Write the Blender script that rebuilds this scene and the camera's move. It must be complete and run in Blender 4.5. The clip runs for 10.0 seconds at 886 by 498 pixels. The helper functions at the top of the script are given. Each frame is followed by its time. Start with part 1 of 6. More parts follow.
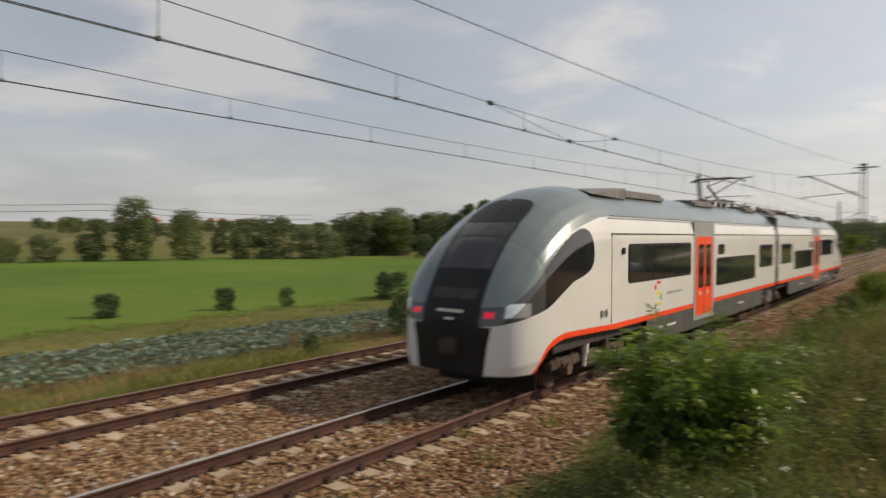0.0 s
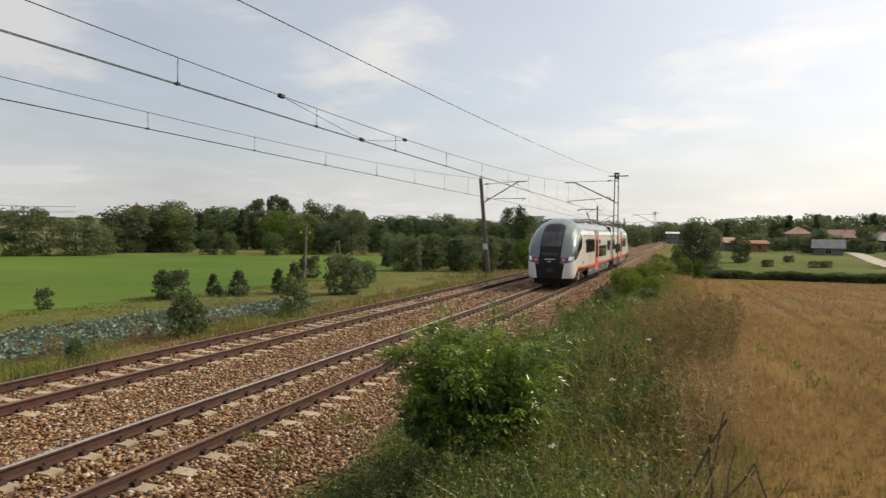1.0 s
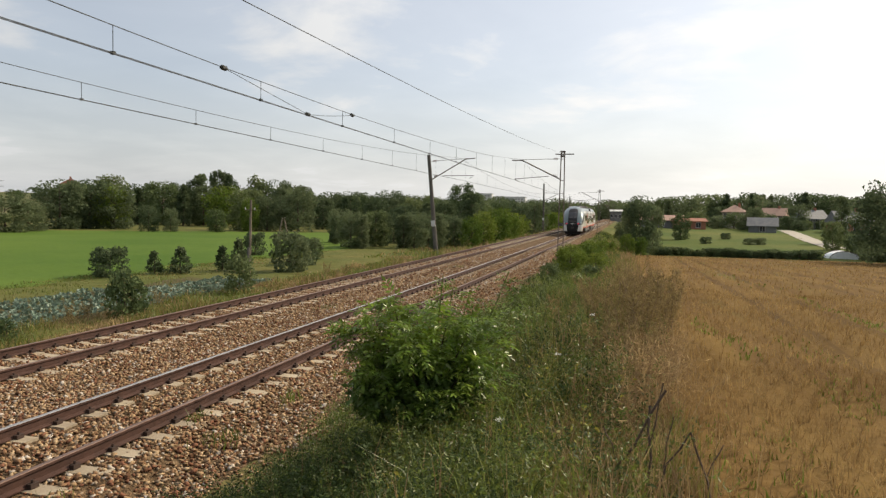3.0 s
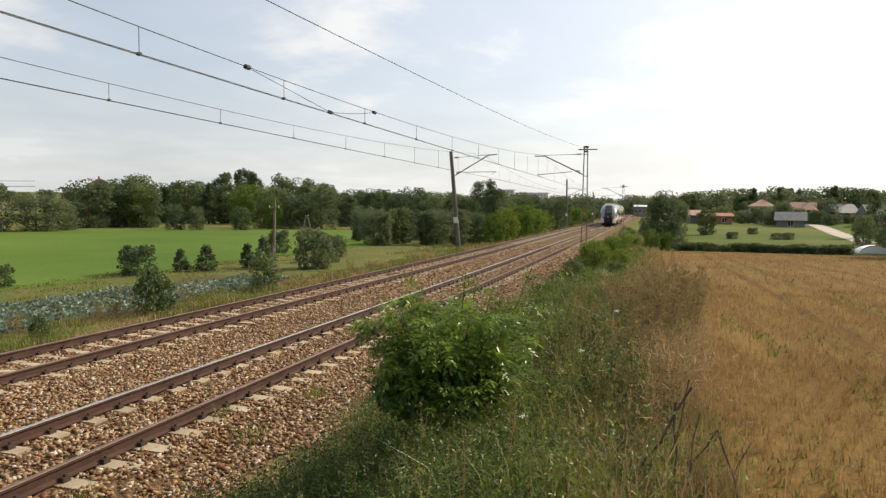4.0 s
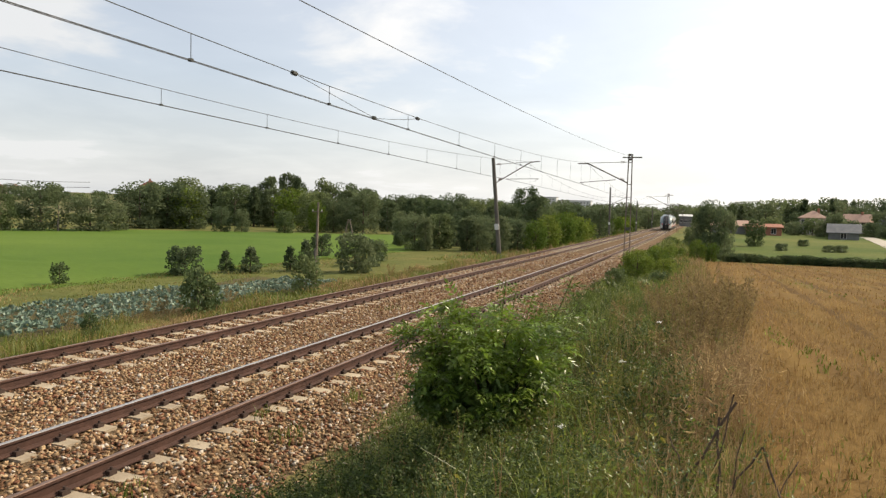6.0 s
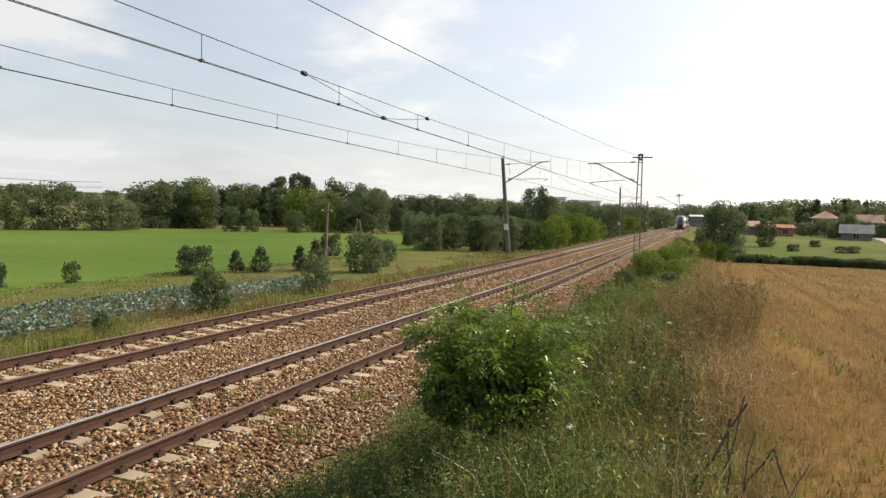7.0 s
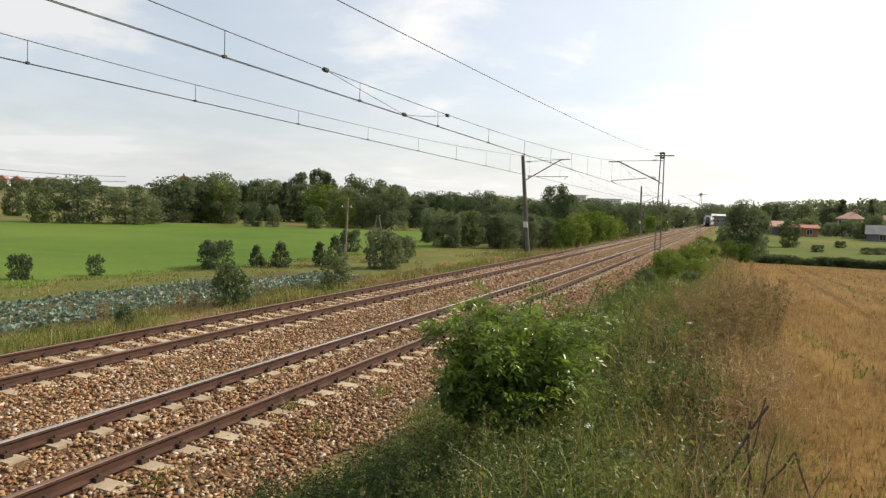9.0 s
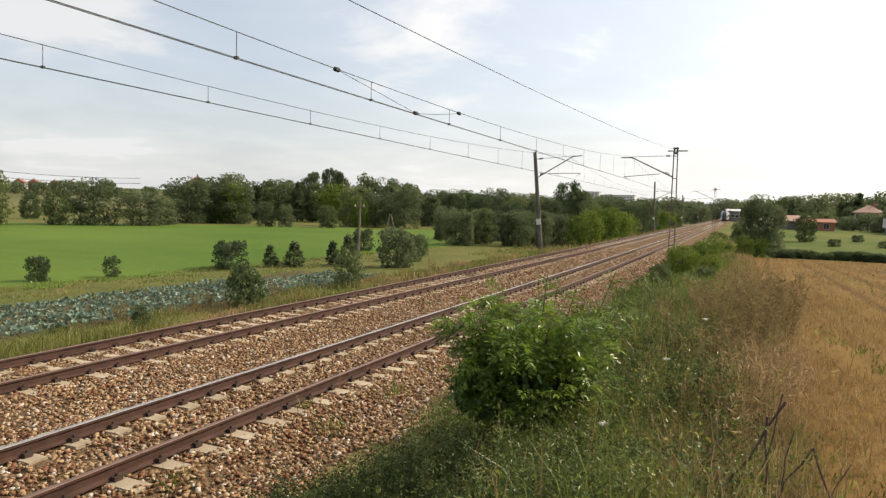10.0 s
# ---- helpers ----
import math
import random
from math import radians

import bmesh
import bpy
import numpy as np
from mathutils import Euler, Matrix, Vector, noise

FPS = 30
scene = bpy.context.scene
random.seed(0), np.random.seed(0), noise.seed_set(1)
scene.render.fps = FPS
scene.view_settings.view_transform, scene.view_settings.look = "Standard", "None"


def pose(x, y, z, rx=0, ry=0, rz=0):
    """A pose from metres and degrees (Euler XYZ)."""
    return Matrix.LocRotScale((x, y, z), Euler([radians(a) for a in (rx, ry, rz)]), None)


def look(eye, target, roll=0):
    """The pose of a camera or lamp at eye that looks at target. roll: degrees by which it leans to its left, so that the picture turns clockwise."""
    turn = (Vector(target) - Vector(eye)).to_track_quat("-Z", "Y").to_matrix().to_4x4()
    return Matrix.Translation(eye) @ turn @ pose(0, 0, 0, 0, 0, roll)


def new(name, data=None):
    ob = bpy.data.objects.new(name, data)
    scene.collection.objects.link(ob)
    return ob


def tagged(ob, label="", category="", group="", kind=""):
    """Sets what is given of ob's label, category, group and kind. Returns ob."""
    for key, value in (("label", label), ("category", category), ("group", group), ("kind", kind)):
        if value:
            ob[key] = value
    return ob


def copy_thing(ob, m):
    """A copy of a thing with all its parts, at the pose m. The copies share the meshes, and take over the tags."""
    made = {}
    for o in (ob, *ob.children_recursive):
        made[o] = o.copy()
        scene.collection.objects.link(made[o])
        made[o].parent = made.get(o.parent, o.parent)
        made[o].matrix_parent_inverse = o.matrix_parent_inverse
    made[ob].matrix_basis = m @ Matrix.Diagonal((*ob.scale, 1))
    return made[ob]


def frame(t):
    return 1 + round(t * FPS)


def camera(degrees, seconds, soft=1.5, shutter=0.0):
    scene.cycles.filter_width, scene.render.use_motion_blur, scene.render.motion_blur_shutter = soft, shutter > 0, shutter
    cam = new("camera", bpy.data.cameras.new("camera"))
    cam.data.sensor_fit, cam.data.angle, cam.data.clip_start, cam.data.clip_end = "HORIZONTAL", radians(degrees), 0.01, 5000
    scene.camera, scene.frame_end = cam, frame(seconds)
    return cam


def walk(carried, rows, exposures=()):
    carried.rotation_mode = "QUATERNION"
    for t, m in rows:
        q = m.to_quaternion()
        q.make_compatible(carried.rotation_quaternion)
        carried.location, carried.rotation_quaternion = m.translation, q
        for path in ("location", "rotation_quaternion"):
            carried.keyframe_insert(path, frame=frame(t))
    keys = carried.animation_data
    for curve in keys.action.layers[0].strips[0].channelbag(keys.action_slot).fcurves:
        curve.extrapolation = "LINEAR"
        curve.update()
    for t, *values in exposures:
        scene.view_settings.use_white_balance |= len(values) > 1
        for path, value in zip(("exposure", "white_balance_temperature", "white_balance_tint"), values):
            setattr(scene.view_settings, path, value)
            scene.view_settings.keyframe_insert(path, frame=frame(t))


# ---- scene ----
import functools

# world: rail tops at z = 0, tracks along +y, the camera stands at x = 0, y = 0
cam = camera(66.46, 10.0, soft=1.35, shutter=0.3)
EYE_Z = 2.955
walk(cam, [(t, pose(0, 0, EYE_Z, 90 + p, r, yaw)) for t, p, r, yaw in (
    (0.0, -1.15, -0.25, 37.00), (0.2, -0.92, -0.95, 29.85), (0.4, -0.91, -0.60, 25.15), (0.5, -0.92, -0.57, 24.04),
    (0.6, -1.0, -0.55, 23.22), (1.0, -1.21, -0.86, 19.49), (1.5, -1.69, -0.93, 15.50), (2.0, -2.58, -0.73, 14.35),
    (3.5, -3.20, -1.10, 15.87), (4.0, -3.40, -0.66, 16.99), (4.5, -3.49, -0.37, 18.50), (5.0, -3.38, -1.13, 19.65),
    (5.5, -3.00, -1.58, 20.13), (7.0, -2.97, -1.62, 21.26), (7.5, -2.97, -2.37, 21.34), (8.0, -3.09, -2.11, 21.66),
    (8.5, -3.10, -2.05, 22.20), (9.0, -3.28, -2.12, 22.90), (9.5, -3.37, -1.63, 23.43), (10.0, -3.47, -1.50, 23.95))],
    exposures=((0.0, -0.34, 6900, 12), (0.5, -0.07, 6900, 12), (1.0, -0.08, 6800, 11), (2.0, -0.10, 6700, 10), (4.0, 0.17, 6700, 10), (6.0, 0.27, 6750, 10), (10.0, 0.26, 6750, 10)))

# ---------------------------------------------------------------- light
SUN_EL, SUN_AZ = radians(38), radians(47)          # azimuth from +y towards +x
sun_dir = Vector((math.sin(SUN_AZ) * math.cos(SUN_EL), math.cos(SUN_AZ) * math.cos(SUN_EL), math.sin(SUN_EL)))
sun = new("sun", bpy.data.lights.new("sun", "SUN"))
sun.data.energy, sun.data.angle, sun.data.color = 4.9, radians(0.8), (1.0, 0.87, 0.68)
sun.matrix_world = look(sun_dir * 50, (0, 0, 0))

world = bpy.data.worlds.new("world")
scene.world = world
world.use_nodes = True
wn, wl = world.node_tree.nodes, world.node_tree.links
wn.clear()


def wnode(kind, **values):
    n = wn.new(kind)
    for k, v in values.items():
        n.inputs[k].default_value = v
    return n


def wmath(op, a, b=None, clamp=False):
    n = wn.new("ShaderNodeMath")
    n.operation, n.use_clamp = op, clamp
    for i, v in enumerate((a, b)):
        if v is None:
            continue
        if hasattr(v, "links"):
            wl.new(v, n.inputs[i])
        else:
            n.inputs[i].default_value = v
    return n.outputs[0]


sky = wn.new("ShaderNodeTexSky")
sky.sky_type, sky.sun_disc = "NISHITA", False
sky.sun_elevation, sky.sun_rotation = SUN_EL, SUN_AZ
sky.air_density, sky.dust_density, sky.ozone_density = 1.0, 2.0, 1.5
coord = wn.new("ShaderNodeTexCoord")
split = wn.new("ShaderNodeSeparateXYZ")
wl.new(coord.outputs["Generated"], split.inputs[0])
dx, dy, dz = split.outputs
# flat cloud deck: direction divided by its height
inv = wmath("DIVIDE", 1.0, wmath("ADD", wmath("MAXIMUM", dz, 0.0), 0.14))
cu, cv = wmath("MULTIPLY", dx, inv), wmath("MULTIPLY", dy, inv)
comb = wn.new("ShaderNodeCombineXYZ")
wl.new(cu, comb.inputs[0]), wl.new(cv, comb.inputs[1])
cl1 = wnode("ShaderNodeTexNoise", Scale=1.15, Detail=8.0, Roughness=0.55, Distortion=0.25)
cl2 = wnode("ShaderNodeTexNoise", Scale=0.5, Detail=3.0, Roughness=0.5)
wl.new(comb.outputs[0], cl1.inputs["Vector"]), wl.new(comb.outputs[0], cl2.inputs["Vector"])
dens = wmath("ADD", wmath("MULTIPLY", cl1.outputs["Fac"], 0.65), wmath("MULTIPLY", cl2.outputs["Fac"], 0.45))
cloud = wmath("MULTIPLY", wmath("SUBTRACT", dens, 0.46), 5.5, True)
# haze: thick near the horizon and round the sun
glow = wmath("ADD", wmath("ADD", wmath("MULTIPLY", dx, sun_dir.x), wmath("MULTIPLY", dy, sun_dir.y)), wmath("MULTIPLY", dz, sun_dir.z))
glow = wmath("MAXIMUM", glow, 0.0)
near_sun = wmath("POWER", glow, 2.2)
low = wmath("POWER", wmath("SUBTRACT", 1.0, wmath("MAXIMUM", dz, 0.0), True), 3.0)
haze = wmath("MAXIMUM", wmath("MAXIMUM", wmath("MULTIPLY", low, 0.95), 0.52), wmath("MULTIPLY", near_sun, 1.0), True)
cover = wmath("MAXIMUM", wmath("MULTIPLY", cloud, 0.92), haze, True)
skyc = wn.new("ShaderNodeMixRGB")
skyc.blend_type = "MULTIPLY"
skyc.inputs["Fac"].default_value = 1.0
skyc.inputs["Color2"].default_value = (0.15, 0.15, 0.15, 1)
wl.new(sky.outputs[0], skyc.inputs["Color1"])
veil = wn.new("ShaderNodeMixRGB")            # hazy white, brighter towards the sun
veil.inputs["Color1"].default_value = (0.585, 0.61, 0.64, 1)
veil.inputs["Color2"].default_value = (1.22, 1.21, 1.19, 1)
wl.new(wmath("ADD", wmath("MULTIPLY", wmath("POWER", glow, 1.6), 1.0), wmath("MULTIPLY", cloud, 0.20), True), veil.inputs["Fac"])
mixs = wn.new("ShaderNodeMixRGB")
wl.new(cover, mixs.inputs["Fac"]), wl.new(skyc.outputs[0], mixs.inputs["Color1"]), wl.new(veil.outputs[0], mixs.inputs["Color2"])
bg = wnode("ShaderNodeBackground", Strength=1.0)
wout = wn.new("ShaderNodeOutputWorld")
wl.new(mixs.outputs[0], bg.inputs["Color"]), wl.new(bg.outputs[0], wout.inputs["Surface"])


# ---------------------------------------------------------------- materials
def mat(name, ca, cb, scale=3.0, rough=0.75, metal=0.0, bump=0.2, bscale=40.0, rand=0.0, island=0.0, trans=0.0, spec=0.4,
        emit=0.0, coat=0.0, bdist=0.02, tint=0.0):
    m = bpy.data.materials.new(name)
    m.use_nodes = True
    n, l = m.node_tree.nodes, m.node_tree.links
    b = n["Principled BSDF"]
    tc = n.new("ShaderNodeTexCoord")
    n1 = n.new("ShaderNodeTexNoise")
    n1.inputs["Scale"].default_value, n1.inputs["Detail"].default_value, n1.inputs["Roughness"].default_value = scale, 6, 0.62
    l.new(tc.outputs["Object"], n1.inputs["Vector"])
    r = n.new("ShaderNodeValToRGB")
    r.color_ramp.elements[0].position, r.color_ramp.elements[1].position = 0.34, 0.66
    r.color_ramp.elements[0].color, r.color_ramp.elements[1].color = (*ca, 1), (*cb, 1)
    l.new(n1.outputs["Fac"], r.inputs["Fac"])
    col = r.outputs[0]
    n2 = n.new("ShaderNodeTexNoise")
    n2.inputs["Scale"].default_value, n2.inputs["Detail"].default_value = bscale, 4
    l.new(tc.outputs["Object"], n2.inputs["Vector"])
    h = n.new("ShaderNodeHueSaturation")
    mr = n.new("ShaderNodeMapRange")
    mr.inputs["To Min"].default_value, mr.inputs["To Max"].default_value = 1 - 0.5 * bump, 1 + 0.5 * bump
    l.new(n2.outputs["Fac"], mr.inputs["Value"])
    val = mr.outputs[0]
    if rand or island:
        src = n.new("ShaderNodeObjectInfo").outputs["Random"] if rand else n.new("ShaderNodeNewGeometry").outputs["Random Per Island"]
        m2 = n.new("ShaderNodeMapRange")
        a = rand or island
        m2.inputs["To Min"].default_value, m2.inputs["To Max"].default_value = 1 - a, 1 + a
        l.new(src, m2.inputs["Value"])
        mm = n.new("ShaderNodeMath")
        mm.operation = "MULTIPLY"
        l.new(val, mm.inputs[0]), l.new(m2.outputs[0], mm.inputs[1])
        val = mm.outputs[0]
        hh = n.new("ShaderNodeMapRange")
        hh.inputs["To Min"].default_value, hh.inputs["To Max"].default_value = 0.5 - 0.022 * a, 0.5 + 0.022 * a
        l.new(src, hh.inputs["Value"]), l.new(hh.outputs[0], h.inputs["Hue"])
    l.new(val, h.inputs["Value"]), l.new(col, h.inputs["Color"])
    if tint:                            # each plant of a kind differs a little
        own = n.new("ShaderNodeObjectInfo").outputs["Random"]
        h2 = n.new("ShaderNodeHueSaturation")
        for key, a, c in (("Value", 1 - tint, 1 + tint), ("Hue", 0.5 + 0.06 * tint, 0.5 - 0.08 * tint)):
            m3 = n.new("ShaderNodeMapRange")
            m3.inputs["To Min"].default_value, m3.inputs["To Max"].default_value = a, c
            l.new(own, m3.inputs["Value"]), l.new(m3.outputs[0], h2.inputs[key])
        l.new(h.outputs[0], h2.inputs["Color"])
        h = h2
    l.new(h.outputs[0], b.inputs["Base Color"])
    b.inputs["Roughness"].default_value, b.inputs["Metallic"].default_value = rough, metal
    b.inputs["Specular IOR Level"].default_value = spec
    b.inputs["Coat Weight"].default_value = coat
    if emit:
        l.new(h.outputs[0], b.inputs["Emission Color"])
        b.inputs["Emission Strength"].default_value = emit
    if bump:
        bp = n.new("ShaderNodeBump")
        bp.inputs["Strength"].default_value, bp.inputs["Distance"].default_value = min(1, bump), bdist
        l.new(n2.outputs["Fac"], bp.inputs["Height"]), l.new(bp.outputs[0], b.inputs["Normal"])
    if trans:
        t = n.new("ShaderNodeBsdfTranslucent")
        l.new(h.outputs[0], t.inputs["Color"])
        mx = n.new("ShaderNodeMixShader")
        mx.inputs["Fac"].default_value = trans
        l.new(b.outputs[0], mx.inputs[1]), l.new(t.outputs[0], mx.inputs[2])
        l.new(mx.outputs[0], n["Material Output"].inputs["Surface"])
    return m


M = dict(
    verge=mat("verge_soil", (0.075, 0.072, 0.026), (0.145, 0.118, 0.05), 0.9, 0.95, bump=0.8, bscale=9, bdist=0.1, spec=0.06),
    meadow=mat("meadow", (0.058, 0.108, 0.017), (0.098, 0.148, 0.027), 0.03, 0.9, bump=0.35, bscale=2.2, bdist=0.1, spec=0.06),
    rough_grass=mat("rough_grass", (0.075, 0.092, 0.026), (0.135, 0.122, 0.042), 0.12, 0.95, bump=0.7, bscale=1.6, bdist=0.2, spec=0.06),
    crop_soil=mat("crop_soil", (0.07, 0.06, 0.03), (0.10, 0.09, 0.045), 1.2, 0.95, bump=0.6, bscale=8, bdist=0.08, spec=0.06),
    field_weed=mat("field_weed", (0.16, 0.22, 0.03), (0.24, 0.28, 0.05), 2.0, 0.8, bump=0.3, island=0.2, spec=0.1),
    stubble=mat("stubble_field", (0.100, 0.057, 0.018), (0.170, 0.104, 0.036), 0.22, 0.95, bump=0.6, bscale=7, bdist=0.06, spec=0.06),
    green_r=mat("pasture", (0.05, 0.085, 0.018), (0.12, 0.125, 0.036), 0.035, 0.95, bump=0.5, bscale=1.3, bdist=0.2, spec=0.06),
    hill=mat("hill_land", (0.075, 0.09, 0.035), (0.15, 0.13, 0.065), 0.012, 0.95, bump=0.3, bscale=0.3, bdist=0.3, spec=0.06),
    dirt_road=mat("dirt_road", (0.30, 0.27, 0.22), (0.40, 0.36, 0.30), 1.5, 0.95, bump=0.4, bscale=10),
    ballast=mat("ballast_bed", (0.08, 0.05, 0.028), (0.19, 0.128, 0.074), 9.0, 0.95, bump=1.0, bscale=17, bdist=0.08, spec=0.06),
    stone=mat("ballast_stone", (0.15, 0.078, 0.044), (0.37, 0.26, 0.175), 1.7, 0.9, bump=0.3, bscale=60, island=0.7, spec=0.06),
    sleeper=mat("sleeper_concrete", (0.28, 0.225, 0.155), (0.40, 0.33, 0.235), 4.0, 0.92, bump=0.35, bscale=45, rand=0.12),
    rail=mat("rail_rust", (0.042, 0.019, 0.013), (0.075, 0.035, 0.024), 5.0, 0.75, 0.15, bump=0.35, bscale=60),
    rail_top=mat("rail_steel", (0.36, 0.33, 0.30), (0.48, 0.45, 0.42), 3.0, 0.33, 0.9, bump=0.1, bscale=80),
    rail_dull=mat("rail_dull", (0.14, 0.085, 0.06), (0.20, 0.13, 0.10), 3.0, 0.5, 0.5, bump=0.1, bscale=80),
    clip=mat("rail_clip", (0.04, 0.025, 0.02), (0.07, 0.045, 0.035), 9.0, 0.8, 0.3, bump=0.3),
    white=mat("train_white", (0.57, 0.565, 0.55), (0.63, 0.625, 0.61), 0.5, 0.28, bump=0.04, bscale=3, coat=0.3),
    silver=mat("train_silver", (0.115, 0.15, 0.155), (0.155, 0.19, 0.195), 0.6, 0.28, 0.3, bump=0.04, bscale=4, coat=0.4),
    orange=mat("train_orange", (0.78, 0.062, 0.018), (0.84, 0.082, 0.024), 1.0, 0.35, bump=0.05, coat=0.3),
    black=mat("train_black", (0.006, 0.006, 0.007), (0.011, 0.011, 0.012), 1.5, 0.45, bump=0.05, spec=0.25),
    glass=mat("dark_glass", (0.012, 0.013, 0.015), (0.02, 0.021, 0.023), 0.8, 0.05, bump=0.0, spec=0.7),
    grey_glass=mat("smoked_cover", (0.05, 0.052, 0.055), (0.08, 0.082, 0.085), 0.8, 0.12, bump=0.0, spec=0.6),
    skirt=mat("train_skirt", (0.042, 0.045, 0.042), (0.07, 0.073, 0.068), 1.6, 0.6, bump=0.15),
    under=mat("underframe", (0.03, 0.027, 0.025), (0.06, 0.052, 0.046), 3.0, 0.8, 0.2, bump=0.3),
    bogie=mat("bogie_steel", (0.05, 0.035, 0.028), (0.13, 0.09, 0.065), 4.0, 0.75, 0.3, bump=0.4),
    grey=mat("train_grey", (0.24, 0.25, 0.245), (0.30, 0.31, 0.305), 1.2, 0.4, bump=0.05),
    roofgear=mat("roof_gear", (0.10, 0.10, 0.10), (0.19, 0.185, 0.18), 2.5, 0.6, 0.2, bump=0.2),
    red_lamp=mat("red_lamp", (1.0, 0.02, 0.05), (1.0, 0.03, 0.07), 2.0, 0.2, bump=0.0, emit=0.25),
    lamp=mat("lamp_lens", (0.62, 0.65, 0.68), (0.75, 0.78, 0.8), 3.0, 0.08, 0.6, bump=0.0, coat=1.0),
    yellow=mat("emblem_yellow", (0.75, 0.55, 0.03), (0.8, 0.6, 0.04), 3, 0.4, bump=0),
    green=mat("emblem_green", (0.15, 0.45, 0.08), (0.18, 0.5, 0.1), 3, 0.4, bump=0),
    red=mat("emblem_red", (0.6, 0.03, 0.03), (0.65, 0.04, 0.04), 3, 0.4, bump=0),
    steel=mat("mast_steel", (0.10, 0.085, 0.075), (0.20, 0.16, 0.13), 3.0, 0.7, 0.35, bump=0.2),
    concrete=mat("mast_concrete", (0.075, 0.068, 0.06), (0.13, 0.118, 0.10), 2.0, 0.9, bump=0.25),
    plate=mat("mast_plate", (0.5, 0.5, 0.48), (0.6, 0.6, 0.58), 5.0, 0.6, bump=0.1),
    wire=mat("wire_copper", (0.03, 0.035, 0.035), (0.06, 0.06, 0.055), 3.0, 0.6, 0.5, bump=0.0),
    insul=mat("insulator", (0.10, 0.05, 0.035), (0.14, 0.08, 0.06), 3.0, 0.3, bump=0.0),
    pole=mat("pole_wood", (0.13, 0.105, 0.08), (0.21, 0.17, 0.13), 3.0, 0.9, bump=0.4, bscale=25),
    bark=mat("bark", (0.05, 0.038, 0.026), (0.10, 0.08, 0.055), 4.0, 0.95, bump=0.6, bscale=14),
    twig=mat("dry_twig", (0.13, 0.085, 0.055), (0.24, 0.17, 0.11), 6.0, 0.9, bump=0.2),
    dead_wood=mat("dead_wood", (0.05, 0.034, 0.025), (0.10, 0.07, 0.05), 8.0, 0.9, bump=0.3),
    leaf_bush=mat("bush_leaf", (0.088, 0.148, 0.017), (0.185, 0.26, 0.038), 3.0, 0.34, bump=0.1, island=0.4, trans=0.48, spec=0.6),
    leaf_dark=mat("tree_leaf_dark", (0.078, 0.108, 0.056), (0.12, 0.15, 0.073), 0.35, 0.6, bump=0.2, bscale=3, island=0.16, trans=0.46, spec=0.06, tint=0.28),
    leaf_mid=mat("tree_leaf", (0.088, 0.122, 0.052), (0.135, 0.17, 0.07), 0.35, 0.6, bump=0.2, bscale=3, island=0.16, trans=0.3, spec=0.06, tint=0.28),
    leaf_light=mat("young_tree_leaf", (0.085, 0.14, 0.022), (0.15, 0.19, 0.035), 0.6, 0.6, bump=0.2, bscale=3, island=0.3, trans=0.35, spec=0.06, tint=0.28),
    weed=mat("weed_green", (0.075, 0.112, 0.018), (0.175, 0.20, 0.042), 1.0, 0.4, bump=0.1, island=0.4, trans=0.42, spec=0.45),
    weed_dark=mat("weed_dark", (0.034, 0.062, 0.018), (0.08, 0.105, 0.03), 1.0, 0.55, bump=0.1, island=0.35, trans=0.3, spec=0.2),
    weed_dry=mat("weed_dry", (0.23, 0.155, 0.078), (0.40, 0.285, 0.15), 1.2, 0.85, bump=0.1, island=0.35, trans=0.3, spec=0.06),
    weed_olive=mat("weed_olive", (0.13, 0.125, 0.036), (0.235, 0.20, 0.07), 0.8, 0.8, bump=0.1, island=0.4, trans=0.42, spec=0.06),
    straw=mat("straw", (0.22, 0.138, 0.055), (0.38, 0.26, 0.115), 0.6, 0.8, bump=0.1, island=0.3, trans=0.35, spec=0.06),
    cabbage=mat("cabbage_leaf", (0.085, 0.14, 0.098), (0.21, 0.275, 0.205), 1.2, 0.5, bump=0.15, bscale=20, island=0.3, trans=0.15),
    mugwort=mat("mugwort_brown", (0.18, 0.138, 0.06), (0.32, 0.24, 0.115), 1.5, 0.85, bump=0.1, island=0.4, trans=0.35, spec=0.06),
    # bush leaf again, darker: the shade inside the crown is in its colour
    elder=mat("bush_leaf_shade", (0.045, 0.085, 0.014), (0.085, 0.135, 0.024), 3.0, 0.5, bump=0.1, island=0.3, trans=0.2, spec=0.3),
    yellowed=mat("yellowed_leaf", (0.22, 0.21, 0.03), (0.32, 0.28, 0.06), 3.0, 0.55, bump=0.1, island=0.3, trans=0.4, spec=0.2),
    flower=mat("flower_white", (0.75, 0.75, 0.7), (0.8, 0.8, 0.76), 3, 0.7, bump=0, trans=0.3),
    wall_cream=mat("render_cream", (0.28, 0.24, 0.19), (0.35, 0.31, 0.25), 0.8, 0.9, bump=0.1),
    wall_white=mat("render_white", (0.42, 0.41, 0.39), (0.50, 0.49, 0.47), 0.8, 0.9, bump=0.1),
    wall_grey=mat("block_grey", (0.13, 0.13, 0.13), (0.19, 0.19, 0.185), 0.8, 0.9, bump=0.2),
    brick=mat("brick_red", (0.24, 0.10, 0.065), (0.32, 0.14, 0.09), 1.5, 0.9, bump=0.3, bscale=12),
    roof_red=mat("roof_tile_red", (0.24, 0.10, 0.075), (0.32, 0.14, 0.10), 1.5, 0.85, bump=0.3, bscale=8),
    roof_pale=mat("roof_tile_pale", (0.30, 0.19, 0.145), (0.38, 0.25, 0.19), 1.5, 0.85, bump=0.3, bscale=8),
